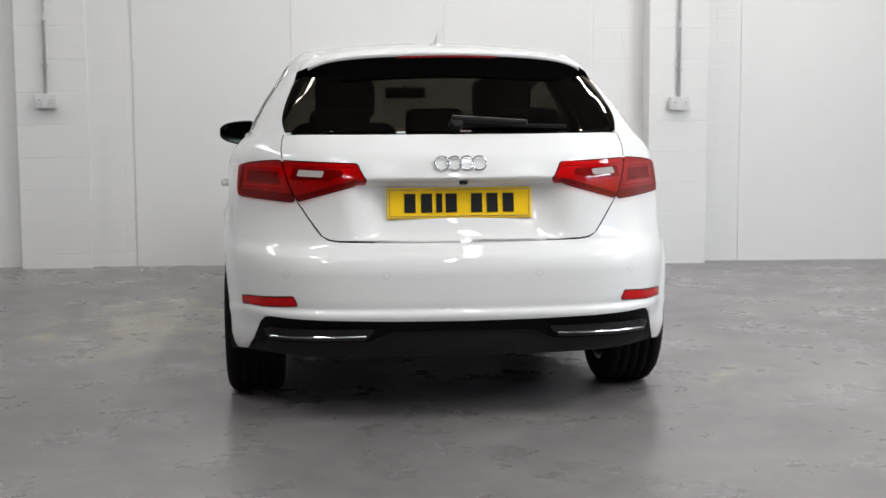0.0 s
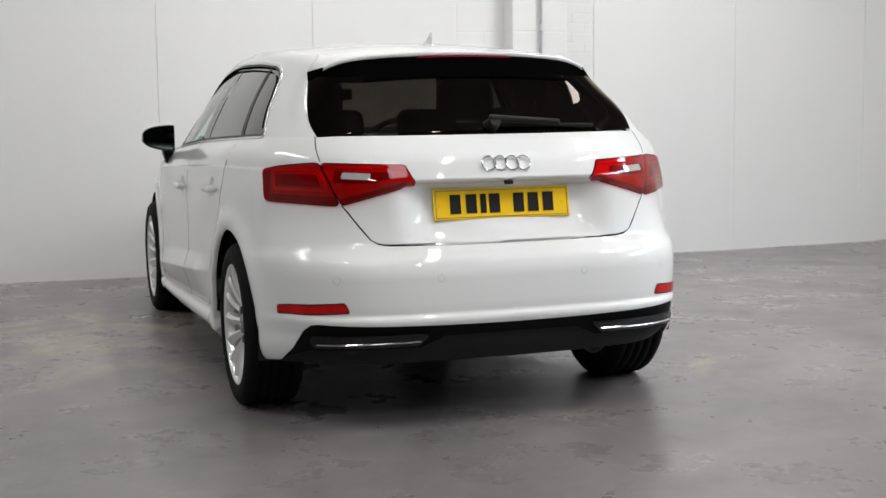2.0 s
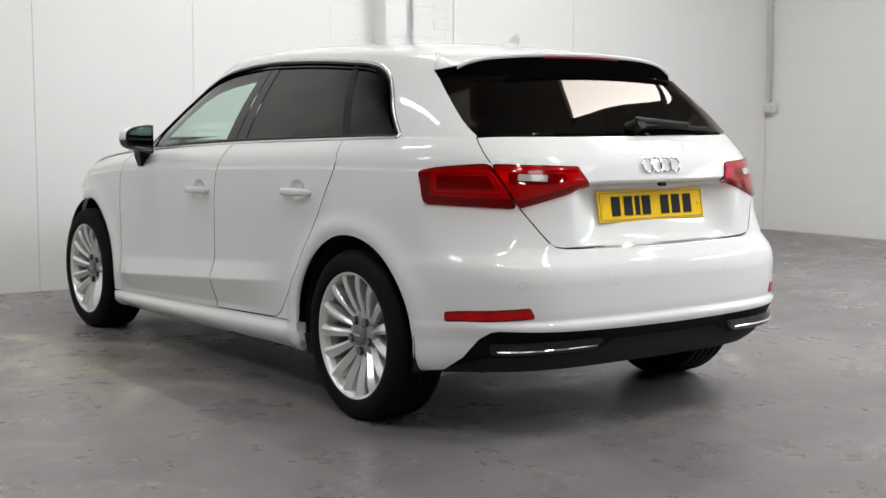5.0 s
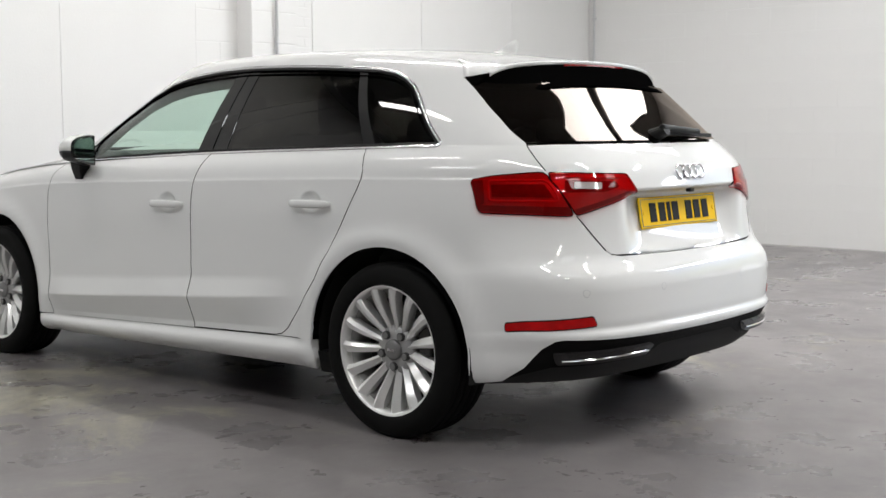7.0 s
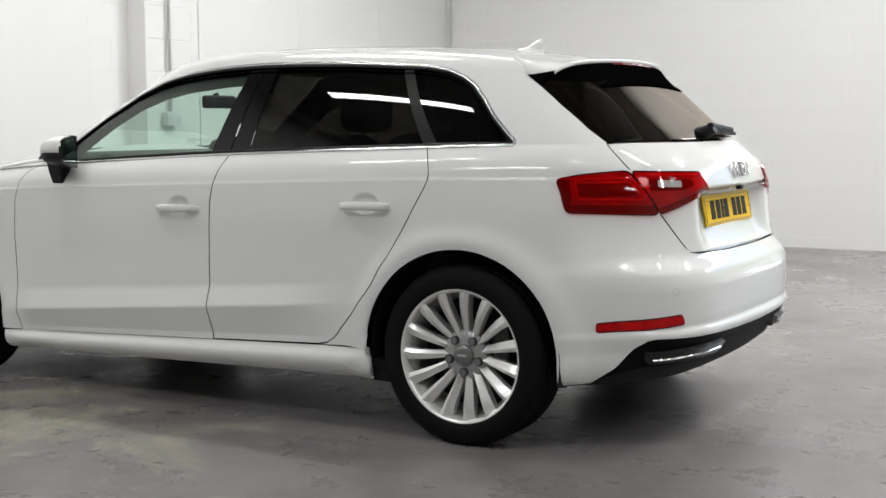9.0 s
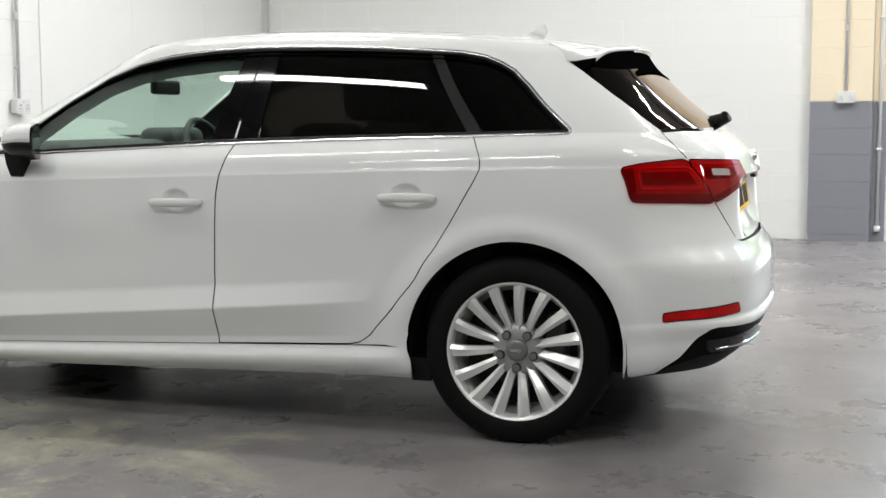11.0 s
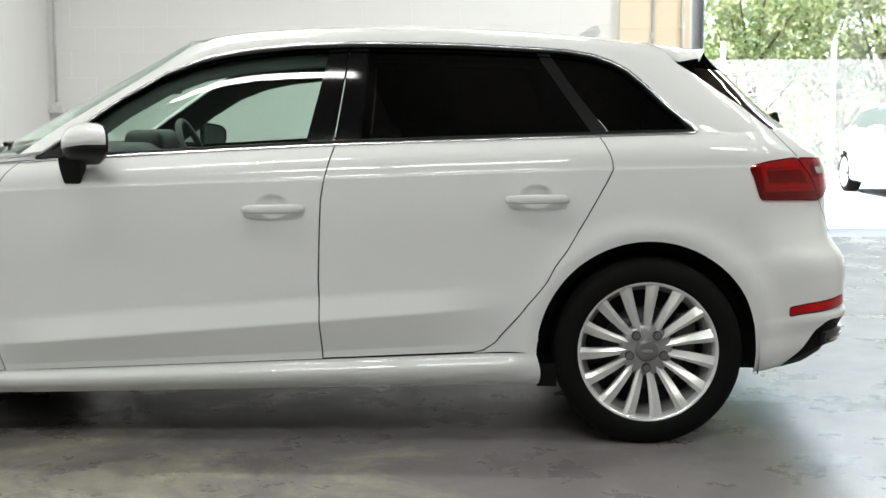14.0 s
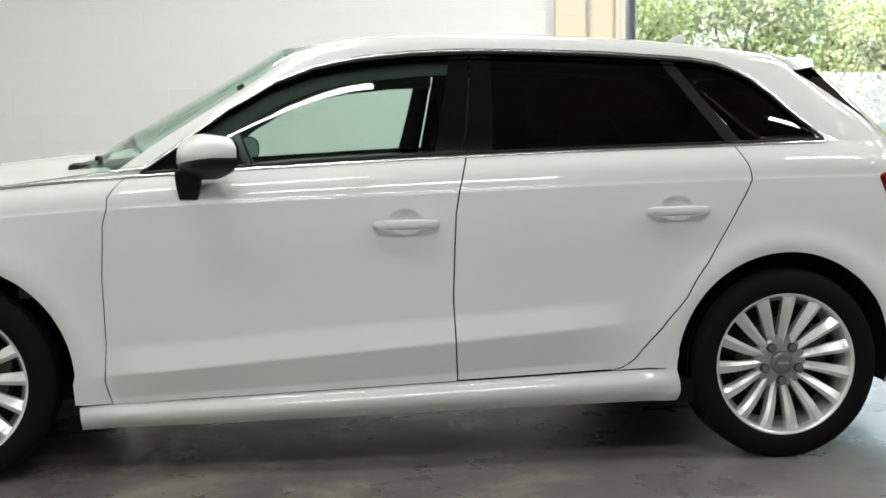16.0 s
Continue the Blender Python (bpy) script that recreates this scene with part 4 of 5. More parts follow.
    for name, l0, l1, u0, u1 in (("door_pillar", 0.955, 1.042, 0.937, 0.999), ("door_pillar", 1.05, 1.14, 1.006, 1.07), ("window_divider", 0.128, 0.18, 0.325, 0.365)):
        pts = yz(*[(l0 + (l1 - l0) * i / 3, zb(l0) + 0.004) for i in range(4)], (u1, top(u1) - 0.006), (u0, top(u0) - 0.006))
        panel(name, pts, M_BLACKG if name == "door_pillar" else M_DIVIDER, car, "gloss black pillar cover" if name == "door_pillar" else "", gap=0.0, proud=-0.002, rim=0.02, side=s)
    edge = dense(dlo, 0.02)
    ribbon("door_frame", [p for p in inset(edge, 0.02) if p[1] > Q[4] + 0.03], 0.018, M_BLACKS, car, "black window frame", -0.012, s, closed=False)
    ribbon("window_seal", inset(edge, 0.008), 0.013, M_BLACKP, car, "black rubber window seal", 0.002, s)
    ribbon("window_chrome", inset(edge, -0.001), 0.013, M_SATIN, car, "bright metal strip round the side windows", 0.005, s)
    trim = yz(*[(y, lerp(sorted(DLO_TOP), y) - 0.006) for y in [2.01 - 1.0 * i / 40 for i in range(41)]])
    ribbon("pillar_trim", trim, 0.11, M_PILLAR, car, "grey windscreen pillar lining", 0.004, s, closed=False, sink=0.03, shift=-0.012)
    # dark strips that paint the shade in the door and tailgate gaps
    gate_line = fv(*[(GLASS_EDGE[0][0], 4.0)]) + xz((-0.632, 1.0), (-0.629, 0.95))
    ribbon("gate_seal", dense_open(gate_line, 0.012), 0.004, M_BLACKP, car, "dark strip for the shade in the tailgate shut line", 0.0008, s, closed=False)
    gate_line = xz((-0.578, 0.8), (-0.555, 0.768), (-0.535, 0.739), (-0.515, 0.71), (-0.493, 0.682))
    ribbon("gate_seal", gate_line, 0.004, M_BLACKP, car, "dark strip for the shade in the tailgate shut line", 0.0008, s, closed=False)
    for line, dy, w in ((R_EDGE, 0.002, 0.0032), (B_GAP, -0.0016, 0.0036), (F_GAP, 0.0008, 0.0022)):
        ribbon("door_seal", dense_open(yz(*[(y + dy, z) for y, z in line]), 0.02), w, M_BLACKP, car, "dark strip for the shade in the door shut line", -0.0016, s, closed=False)
    # handles
    for door, y, z in ((door_f, 1.237, 0.787), (door_r, 0.37, 0.818)):
        handle(door, y, z, s)
    # outer tail lamp
    lo = rounded(yz((-0.337, 0.921), (-0.39, 0.832), (-0.41, 0.812)) + xz((-0.582, 0.798), (-0.606, 0.86), (-0.6292, 0.947)) + yz((-0.431, 0.934)), 0.026)
    panel("lamp_surround", inset(lo, -0.002), M_BLACKG, car, gap=0, proud=0.0015, rim=0.02, side=s)
    lamp_o = panel("outer_tail_lamp", inset(lo, 0.002), M_LAMPRED, car, "red tail lamp", gap=0.0, proud=0.0025, rim=0.01, side=s, step=0.02)
    panel("lamp_lens", lo, M_REDLENS, lamp_o, "glossy red lens", gap=0.0008, proud=0.0085, rim=0.007, side=s, step=0.016)
    loop = rounded(yz((-0.425, 0.918), (-0.452, 0.852)) + xz((-0.618, 0.848), (-0.634, 0.918)), 0.02)
    ribbon("light_guide", dense(loop, 0.01), 0.009, M_LAMPGUIDE, lamp_o, "bright red light guide", 0.006, s)
    panel("lamp_dark_window", inset(loop, 0.016), M_LAMPDARK, lamp_o, gap=0, proud=0.0042, rim=0.001, side=s)
    panel("lamp_outer_band", yz((-0.346, 0.916), (-0.395, 0.832), (-0.43, 0.842), (-0.4, 0.921)), M_LAMPDEEP, lamp_o, gap=0, proud=0.0042, rim=0.001, side=s)
    panel("lamp_lower_band", yz((-0.39, 0.838), (-0.405, 0.818)) + xz((-0.588, 0.803), (-0.596, 0.83)), M_LAMPDEEP, lamp_o, gap=0, proud=0.0044, rim=0.001, side=s)
    # bumper reflector and sensors
    rf = rounded(yz((-0.535, 0.448), (-0.535, 0.423)) + xz((-0.7, 0.431), (-0.583, 0.441), (-0.597, 0.47), (-0.7, 0.461)), 0.006)
    panel("reflector_surround", inset(rf, -0.003), M_BLACKP, car, gap=0, proud=0.0012, rim=0.01, side=s)
    panel("reflector", rf, M_REFL, car, "red bumper reflector", gap=0, proud=0.003, rim=0.01, side=s)
    for x in (-0.27, -0.62):
        c = spot("xz", x, 0.552)
        panel("sensor_ring", [(c[0] + 0.0135 * math.cos(t * 0.5236), c[1] + 0.0135 * math.sin(t * 0.5236)) for t in range(12)], M_CONDUIT, car, gap=0, proud=0.0006, rim=0.002, side=s)
        panel("parking_sensor", [(c[0] + 0.011 * math.cos(t * 0.5236), c[1] + 0.011 * math.sin(t * 0.5236)) for t in range(12)], M_PAINT, car, gap=0, proud=0.0012, rim=0.004, side=s)
    return door_f, door_r


def handle(door, y, z, s):
    """A bow handle over a scooped pocket."""
    flip = lambda p: Vector((p.x if s < 0 else -p.x, p.y, p.z))
    # the grip: a flattened bar, its ends bending in to the door
    V, F = [], []
    n, k = 24, 12
    pa, na = frame_at(*spot("yz", y + 0.125, z))
    pb, nb = frame_at(*spot("yz", y - 0.125, z))
    nn = (na + nb).normalized()
    for i in range(n + 1):
        t = -1 + 2 * i / n
        p = pa.lerp(pb, 0.5 + t * 0.103 / 0.25) + Vector((0, 0, 0.0015 * t))
        out = 0.004 + 0.021 * (1 - abs(t) ** 7)
        hh, th = 0.0155 * (1 - 0.12 * t * t) * (1 - abs(t) ** 14 * 0.5), 0.0105
        for j in range(k):
            a = 2 * math.pi * j / k
            V.append(flip(p + nn * (out + th * math.copysign(abs(math.cos(a)) ** 0.7, math.cos(a))) + Vector((0, 0, 1)) * hh * math.copysign(abs(math.sin(a)) ** 0.7, math.sin(a))))
    for i in range(n):
        for j in range(k):
            F.append((i * k + j, i * k + (j + 1) % k, (i + 1) * k + (j + 1) % k, (i + 1) * k + j))
    F += [tuple(range(k)), tuple(n * k + j for j in range(k))]
    part("door_handle", bm_of(V, F), M_PAINT, door, smooth=True)


def build_rear(car):
    bump = yz(*arch(0, 0.37, 128, 192)) + yz((-0.372, 0.238), (-0.498, 0.249), (-0.585, 0.3))
    bump += xz((-0.72, 0.366), (-0.7, 0.392), (-0.68, 0.397), (-0.5, 0.391), (-0.25, 0.386), (0.0, 0.384))
    bump += xz((0.0, 0.657), (-0.2, 0.657), (-0.43, 0.66), (-0.47, 0.666), (-0.495, 0.682), (-0.535, 0.738), (-0.565, 0.785))
    bump += yz((-0.585, 0.72), (-0.56, 0.66), (-0.5, 0.625), (-0.42, 0.607), (-0.3, 0.602))
    panel("rear_bumper", bump, M_PAINT, car, "white painted rear bumper", gap=0.0, whole=True, rim=0.003)
    diff = yz((-0.49, 0.249)) + yz((-0.585, 0.3)) + xz((-0.72, 0.366), (-0.7, 0.392), (-0.68, 0.397), (-0.5, 0.391), (-0.25, 0.386), (0.0, 0.384), (0.0, 0.345), (-0.25, 0.343), (-0.33, 0.307), (-0.69, 0.3))
    panel("rear_diffuser", diff, M_VALANCE, car, "grained black plastic lower valance", gap=0.001, whole=True, proud=-0.002, rim=0.03)
    tail = xz((0.0, 1.038), (-0.3, 1.038), (-0.55, 1.038)) + fv((GLASS_EDGE[0][0], 3.995)) + xz(*TAIL_EDGE[1:]) + xz((-0.2, 0.664), (0.0, 0.664))
    gate = panel("tailgate", tail, M_PAINT, car, "white tailgate", gap=0.002, whole=True)
    rear = xz((0.0, 1.046), (-0.3, 1.046), (-0.54, 1.046)) + fv(*GLASS_EDGE) + fv((0.74, 4.75), (0.6, 4.745), (0.4, 4.74), (0.2, 4.74), (0.0, 4.74))
    panel("rear_window", rear, M_REARG, gate, "dark tinted rear glass", gap=0.003, whole=True, rim=0.001, ease=0.85)
    for s in (-1, 1):
        li = rounded(xz((-0.626, 0.945), (-0.6035, 0.858), (-0.5765, 0.801), (-0.331, 0.871), (-0.362, 0.936)), 0.012)
        panel("lamp_surround", inset(li, -0.002), M_BLACKG, gate, gap=0, proud=0.0015, rim=0.02, side=s)
        lamp_i = panel("inner_tail_lamp", inset(li, 0.002), M_LAMPRED, gate, "red tail lamp on the tailgate", gap=0.0, proud=0.0025, rim=0.01, side=s, step=0.02)
        panel("lamp_lens", li, M_REDLENS, lamp_i, "glossy red lens", gap=0.0008, proud=0.0085, rim=0.007, side=s, step=0.016)
        panel("reversing_lamp", rounded(xz((-0.566, 0.911), (-0.574, 0.889), (-0.486, 0.886), (-0.478, 0.907)), 0.006), M_CLEAR, lamp_i, "clear reversing lamp", gap=0, proud=0.0092, rim=0.003, side=s)
        panel("lamp_dark_window", rounded(xz((-0.59, 0.918), (-0.6, 0.878), (-0.47, 0.878), (-0.41, 0.893), (-0.42, 0.912)), 0.01), M_LAMPDARK, lamp_i, gap=0, proud=0.0042, rim=0.001, side=s)
        ribbon("light_guide", xz(*[(-0.59 + 0.22 * i / 12, 0.929 - 0.006 * i / 12) for i in range(13)]), 0.011, M_LAMPGUIDE, lamp_i, "bright red light guide", 0.006, s, closed=False)
        panel("lamp_lower_band", xz((-0.582, 0.822), (-0.577, 0.806), (-0.35, 0.872), (-0.37, 0.88)), M_LAMPDEEP, lamp_i, gap=0, proud=0.0044, rim=0.001, side=s)
        # bright blades in the valance, like flat tailpipe trims
        bl = rounded(xz((-0.695, 0.352), (-0.685, 0.315), (-0.345, 0.32), (-0.31, 0.356)), 0.01)
        panel("blade_trim", bl, M_BLACKG, car, "gloss black blade in the valance", gap=0, proud=0.014, rim=0.02, side=s)
        ribbon("blade_chrome", xz(*[(-0.672 + 0.33 * i / 12, 0.3275 + 0.0085 * i / 12) for i in range(13)]), 0.008, M_CHROME, car, "chrome strip on the valance blade", 0.019, s, closed=False)
    return gate


def build_top(car):
    """Roof sheet, windscreen, bonnet and front."""
    ring = [skin(p * math.pi / 120, 4.999) for p in range(121)]
    def sheet(name, outline, zf, mat, step, label=""):
        from mathutils.geometry import delaunay_2d_cdt
        pts = [Vector((p[0], p[1])) for p in outline]
        n = len(pts)
        xs, ys = [p.x for p in pts], [p.y for p in pts]
        flat = [(p.x, p.y) for p in pts]
        y = min(ys) + step / 2
        while y < max(ys):
            x = min(xs) + step / 2
            while x < max(xs):
                if inside(flat, x, y) and not near_edge(flat, x, y, 0.012):
                    pts.append(Vector((x, y)))
                x += step
            y += step
        res = delaunay_2d_cdt(pts, [], [list(range(n))], 1, 1e-6)
        V = [Vector((p.x, p.y, zf(p.x, p.y))) for p in res[0]]
        N = []
        for p in V:
            e = 0.004
            N.append(Vector(((zf(p.x - e, p.y) - zf(p.x + e, p.y)) / (2 * e), (zf(p.x, p.y - e) - zf(p.x, p.y + e)) / (2 * e), 1)).normalized())
        F = [tuple(f) for f in res[2]]
        return part(name, mesh_of(name, V, F, mat, normals=N), mat, car, label)
    out = [(p.x, p.y) for p in ring] + [(-p.x, p.y) for p in ring[-2:0:-1]]
    roof = sheet("roof", out, lambda x, y: zline(5, x, y) - 0.001, M_PAINT, 0.045, "white roof panel")
    sheet("headlining", [(x * 0.97, 0.55 + (y - 0.55) * 0.97) for x, y in out], lambda x, y: zline(5, x, y) - 0.035, M_LINER, 0.15, "pale grey headlining")
    screen = fv((math.pi, 4.02)) + fv(*[(math.pi - 0.8 * i / 10, 4.02) for i in range(1, 11)]) + fv(*[(PHI_A, v) for v in (4.2, 4.4, 4.6, 4.8, 4.9)]) + fv((PHI_A + 0.1, 4.97), (PHI_A + 0.3, 4.99), (math.pi - 0.2, 4.99), (math.pi, 4.99))
    for s in (-1, 1):
        panel("windscreen", screen, M_GLASS, car, "clear windscreen", gap=0.0, rim=0.0, side=s)
    # bonnet
    rim4 = [skin(p * math.pi / 120, 3.995, False) for p in range(60, 121)]
    rim4 = [p for p in rim4 if p.y > 2.16]
    half = [(-0.764, 2.16)] + [(p.x * 1.005, p.y) for p in rim4]
    out = half + [(-x, y) for x, y in half[::-1]]
    def hood(x, y):
        w = max(0.2, abs(skin(phi_side(min(y, 3.3), 3.995, False), 3.995, False).x))
        return zline(4, x, y) + 0.085 * (1 - min(1, (x / w) ** 2)) * (1 - 0.5 * smoothstep(2.6, 3.4, y))
    clean = [out[0]]
    for p in out[1:]:
        if math.hypot(p[0] - clean[-1][0], p[1] - clean[-1][1]) > 0.004:
            clean.append(p)
    sheet("bonnet", clean, hood, M_PAINT, 0.06, "white bonnet")
    nose = yz((3.0, 0.5), (3.06, 0.6), (3.1, 0.7)) + shell_line(3.985, 3.05, 3.3, 6) + fv((math.pi - 0.5, 3.985), (math.pi - 0.25, 3.985), (math.pi, 3.985)) + fv((math.pi, 0.05)) + fv((math.pi - 0.6, 0.05)) + yz((2.98, 0.25))
    for s in (-1, 1):
        panel("front_bumper", nose, M_PAINT, car, "white front bumper", gap=0.001, side=s, rim=0.01)
    for x0, x1 in ((-0.62, -0.02), (0.0, 0.6)):
        arm = part("front_wiper", join(rod((x1, 2.27, 0.985), ((x0 + x1) / 2, 2.215, 1.0), 0.009, 0.007, 8), rod((x1, 2.27, 0.965), (x1, 2.27, 0.99), 0.018, 0.016, 12)), M_BLACKP, car, "black windscreen wiper")
        part("wiper_blade", box((0.6, 0.014, 0.016), ((x0 + x1) / 2, 2.21, 0.996), 0.004, 1), M_BLACKP, arm)
    part("scuttle", box((1.2, 0.2, 0.05), (0, 2.21, 0.955), 0.02), M_BLACKP, car, "black scuttle panel")
    return roof


def build_shell(car):
    """Dark inner body behind the panels: door cards, floor and wheel housings."""
    V, F = [], []
    vs = [0.0, 0.3, 0.7, 1, 1.5, 2, 2.25, 2.5, 2.75, 3, 3.4, 3.8]
    np_ = 90
    for s in (-1, 1):
        base = len(V)
        for v in vs:
            for i in range(np_ + 1):
                a = ARC_S[-1] * i / np_
                p, n = frame_at(a, min(Q[4] - 0.003, max(Q[0] + 0.003, q_of(v))))
                p = p - n * 0.0175
                p.z = max(p.z, 0.2)
                V.append((p.x if s < 0 else -p.x, p.y, p.z))
        for j in range(len(vs) - 1):
            for i in range(np_):
                q = [base + j * (np_ + 1) + i, base + j * (np_ + 1) + i + 1, base + (j + 1) * (np_ + 1) + i + 1, base + (j + 1) * (np_ + 1) + i]
                cx, cy, cz = (sum(V[k][t] for k in q) / 4 for t in range(3))
                if abs(cx) > 0.55 and any(math.hypot(cy - yw, cz - 0.31) < 0.4 for yw in (0, BASE)):
                    continue
                if cy < -0.3 and cz > 0.86:
                    continue
                F.append(tuple(q))
    part("inner_body", mesh_of("inner_body", V, F, M_UNDER), M_UNDER, car, "dark inner body and door linings")
    part("underbody", join(box((1.18, 3.5, 0.06), (0, 1.32, 0.235), 0.02), box((1.62, 1.8, 0.06), (0, 1.32, 0.225), 0.02), box((1.0, 0.5, 0.14), (0, -0.42, 0.39), 0.05), box((0.5, 0.6, 0.1), (0.1, -0.25, 0.33), 0.03)), M_UNDER, car, "dark underbody")
    for s in (-1, 1):
        for yw in (0.0, BASE):
            pv = []
            for x, r in ((-0.835, 0.3715), (-0.8, 0.385), (-0.6, 0.385), (-0.56, 0.36), (-0.56, 0.0)):
                pv.append((x, r))
            V, F = [], []
            n = 30
            for i in range(n + 1):
                t = radians(-12 + 204 * i / n)
                for x, r in pv:
                    V.append((-s * x if s > 0 else x, yw + r * math.cos(t), 0.31 + r * math.sin(t)))
            k = len(pv)
            for i in range(n):
                for j in range(k - 1):
                    F.append((i * k + j, i * k + j + 1, (i + 1) * k + j + 1, (i + 1) * k + j))
            part("wheel_housing", mesh_of("wheel_housing", V, F, M_UNDER), M_UNDER, car, "dark wheel housing")


def build_wheel(car):
    """The car's rear left wheel, its face towards -x, about its own centre."""
    w = new("wheel")
    w.parent = car
    # tyre: rounded shoulders, four grooves
    prof = [(0.095, 0.222), (0.108, 0.235), (0.113, 0.262), (0.108, 0.292), (0.094, 0.308), (0.08, 0.3135)]
    for g in (0.055, 0.018, -0.018, -0.055):
        prof += [(g + 0.006, 0.315), (g + 0.005, 0.3075), (g - 0.005, 0.3075), (g - 0.006, 0.315)]
    prof += [(-0.08, 0.3135), (-0.094, 0.308), (-0.108, 0.292), (-0.1125, 0.275), (-0.1135, 0.262), (-0.1115, 0.245), (-0.106, 0.234), (-0.096, 0.229), (-0.09, 0.222)]
    tyre = part("tyre", mesh_of("tyre", *lathe(prof, 72), M_TYRE), M_TYRE, w, "black road tyre")
    rim = [(-0.088, 0.2265), (-0.0985, 0.2385), (-0.1035, 0.2375), (-0.1045, 0.2325), (-0.101, 0.2255), (-0.093, 0.2215), (-0.078, 0.2185), (-0.066, 0.2165)]
    part("rim", mesh_of("rim", *lathe(rim, 72), M_ALLOY), M_ALLOY, w, "silver alloy rim with fifteen thin spokes")
    barrel = [(-0.066, 0.2165), (-0.045, 0.203), (-0.02, 0.2), (0.09, 0.2), (0.095, 0.222)]
    part("rim_barrel", mesh_of("rim_barrel", *lathe(barrel, 72), M_BARREL), M_BARREL, w, "shaded inner barrel of the rim")
    part("brake_disc", mesh_of("brake_disc", *lathe([(-0.012, 0.06), (-0.012, 0.14), (0.012, 0.14), (0.012, 0.06)], 40), M_ALLOYD), M_ALLOYD, w, "dull steel brake disc")
    # added black disc: its colour stands for the shade between the spokes
    part("hub_back", mesh_of("hub_back", *lathe([(0.02, 0.0), (0.02, 0.2)], 40), M_UNDER), M_UNDER, w, "black disc for the shade behind the spokes")
    part("brake_caliper", box((0.07, 0.07, 0.15), (-0.01, -0.13, 0.05), 0.015), M_ALLOYD, w, "brake caliper")
    # one spoke: a broad flat face with a ridge and a chamfer, on a deep web
    V, F = [], []
    n = 12
    for i in range(n + 1):
        t = i / n
        r = 0.034 + 0.196 * t
        hw = 0.0098 + 0.0125 * t + 0.005 * smoothstep(0.9, 1.0, t)
        x = -0.058 - 0.041 * smoothstep(0.02, 0.9, t)
        for u, d in ((-0.8, 0.05), (-0.97, 0.016), (-1, 0.01), (-0.9, 0.0065), (-0.3, 0.0), (-0.22, 0.0005), (0.97, 0.016), (0.8, 0.05)):
            V.append((x + d, u * hw + 0.0035 * math.sin(math.pi * t), r))
    k = 8
    for i in range(n):
        for j in range(k - 1):
            F.append((i * k + j, i * k + j + 1, (i + 1) * k + j + 1, (i + 1) * k + j))
    spoke = bm_of(V, F)
    bmesh.ops.recalc_face_normals(spoke, faces=spoke.faces)
    me = bpy.data.meshes.new("spoke")
    spoke.to_mesh(me)
    spoke.free()
    me.materials.append(M_ALLOY)
    for i in range(15):
        o = new("spoke", me)
        o.parent = w
        o.matrix_basis = pose(0, 0, 0, 360 / 15 * i + 4)
    hub = [(-0.03, 0.09), (-0.05, 0.088), (-0.058, 0.08), (-0.061, 0.06), (-0.063, 0.034), (-0.063, 0.0)]
    part("hub", mesh_of("hub", *lathe(hub, 40), M_HUB), M_HUB, w, "silver wheel hub")
    part("centre_cap", mesh_of("centre_cap", *lathe([(-0.056, 0.038), (-0.072, 0.0375), (-0.0765, 0.034), (-0.0785, 0.02), (-0.079, 0.0)], 36), M_CAP), M_CAP, w, "dark grey hub cap with a plain badge")
    part("cap_badge", join(*[rod((-0.078, y, 0), (-0.0815, y, 0), 0.0062, 0.0055, 12) for y in (-0.0135, -0.0045, 0.0045, 0.0135)]), M_SATIN, w, "plain bright badge")
    for i in range(5):
        a = radians(72 * i + 54)
        y, z = 0.06 * math.cos(a), 0.06 * math.sin(a)
        bolt = part("wheel_bolt", rod((-0.045, y, z), (-0.072, y, z), 0.0158, 0.015, 18), M_DARK, w, "grey wheel bolt cover in a dark pocket")
        part("bolt_face", rod((-0.071, y, z), (-0.0752, y, z), 0.0125, 0.0115, 16), M_CAP, bolt)
    return w


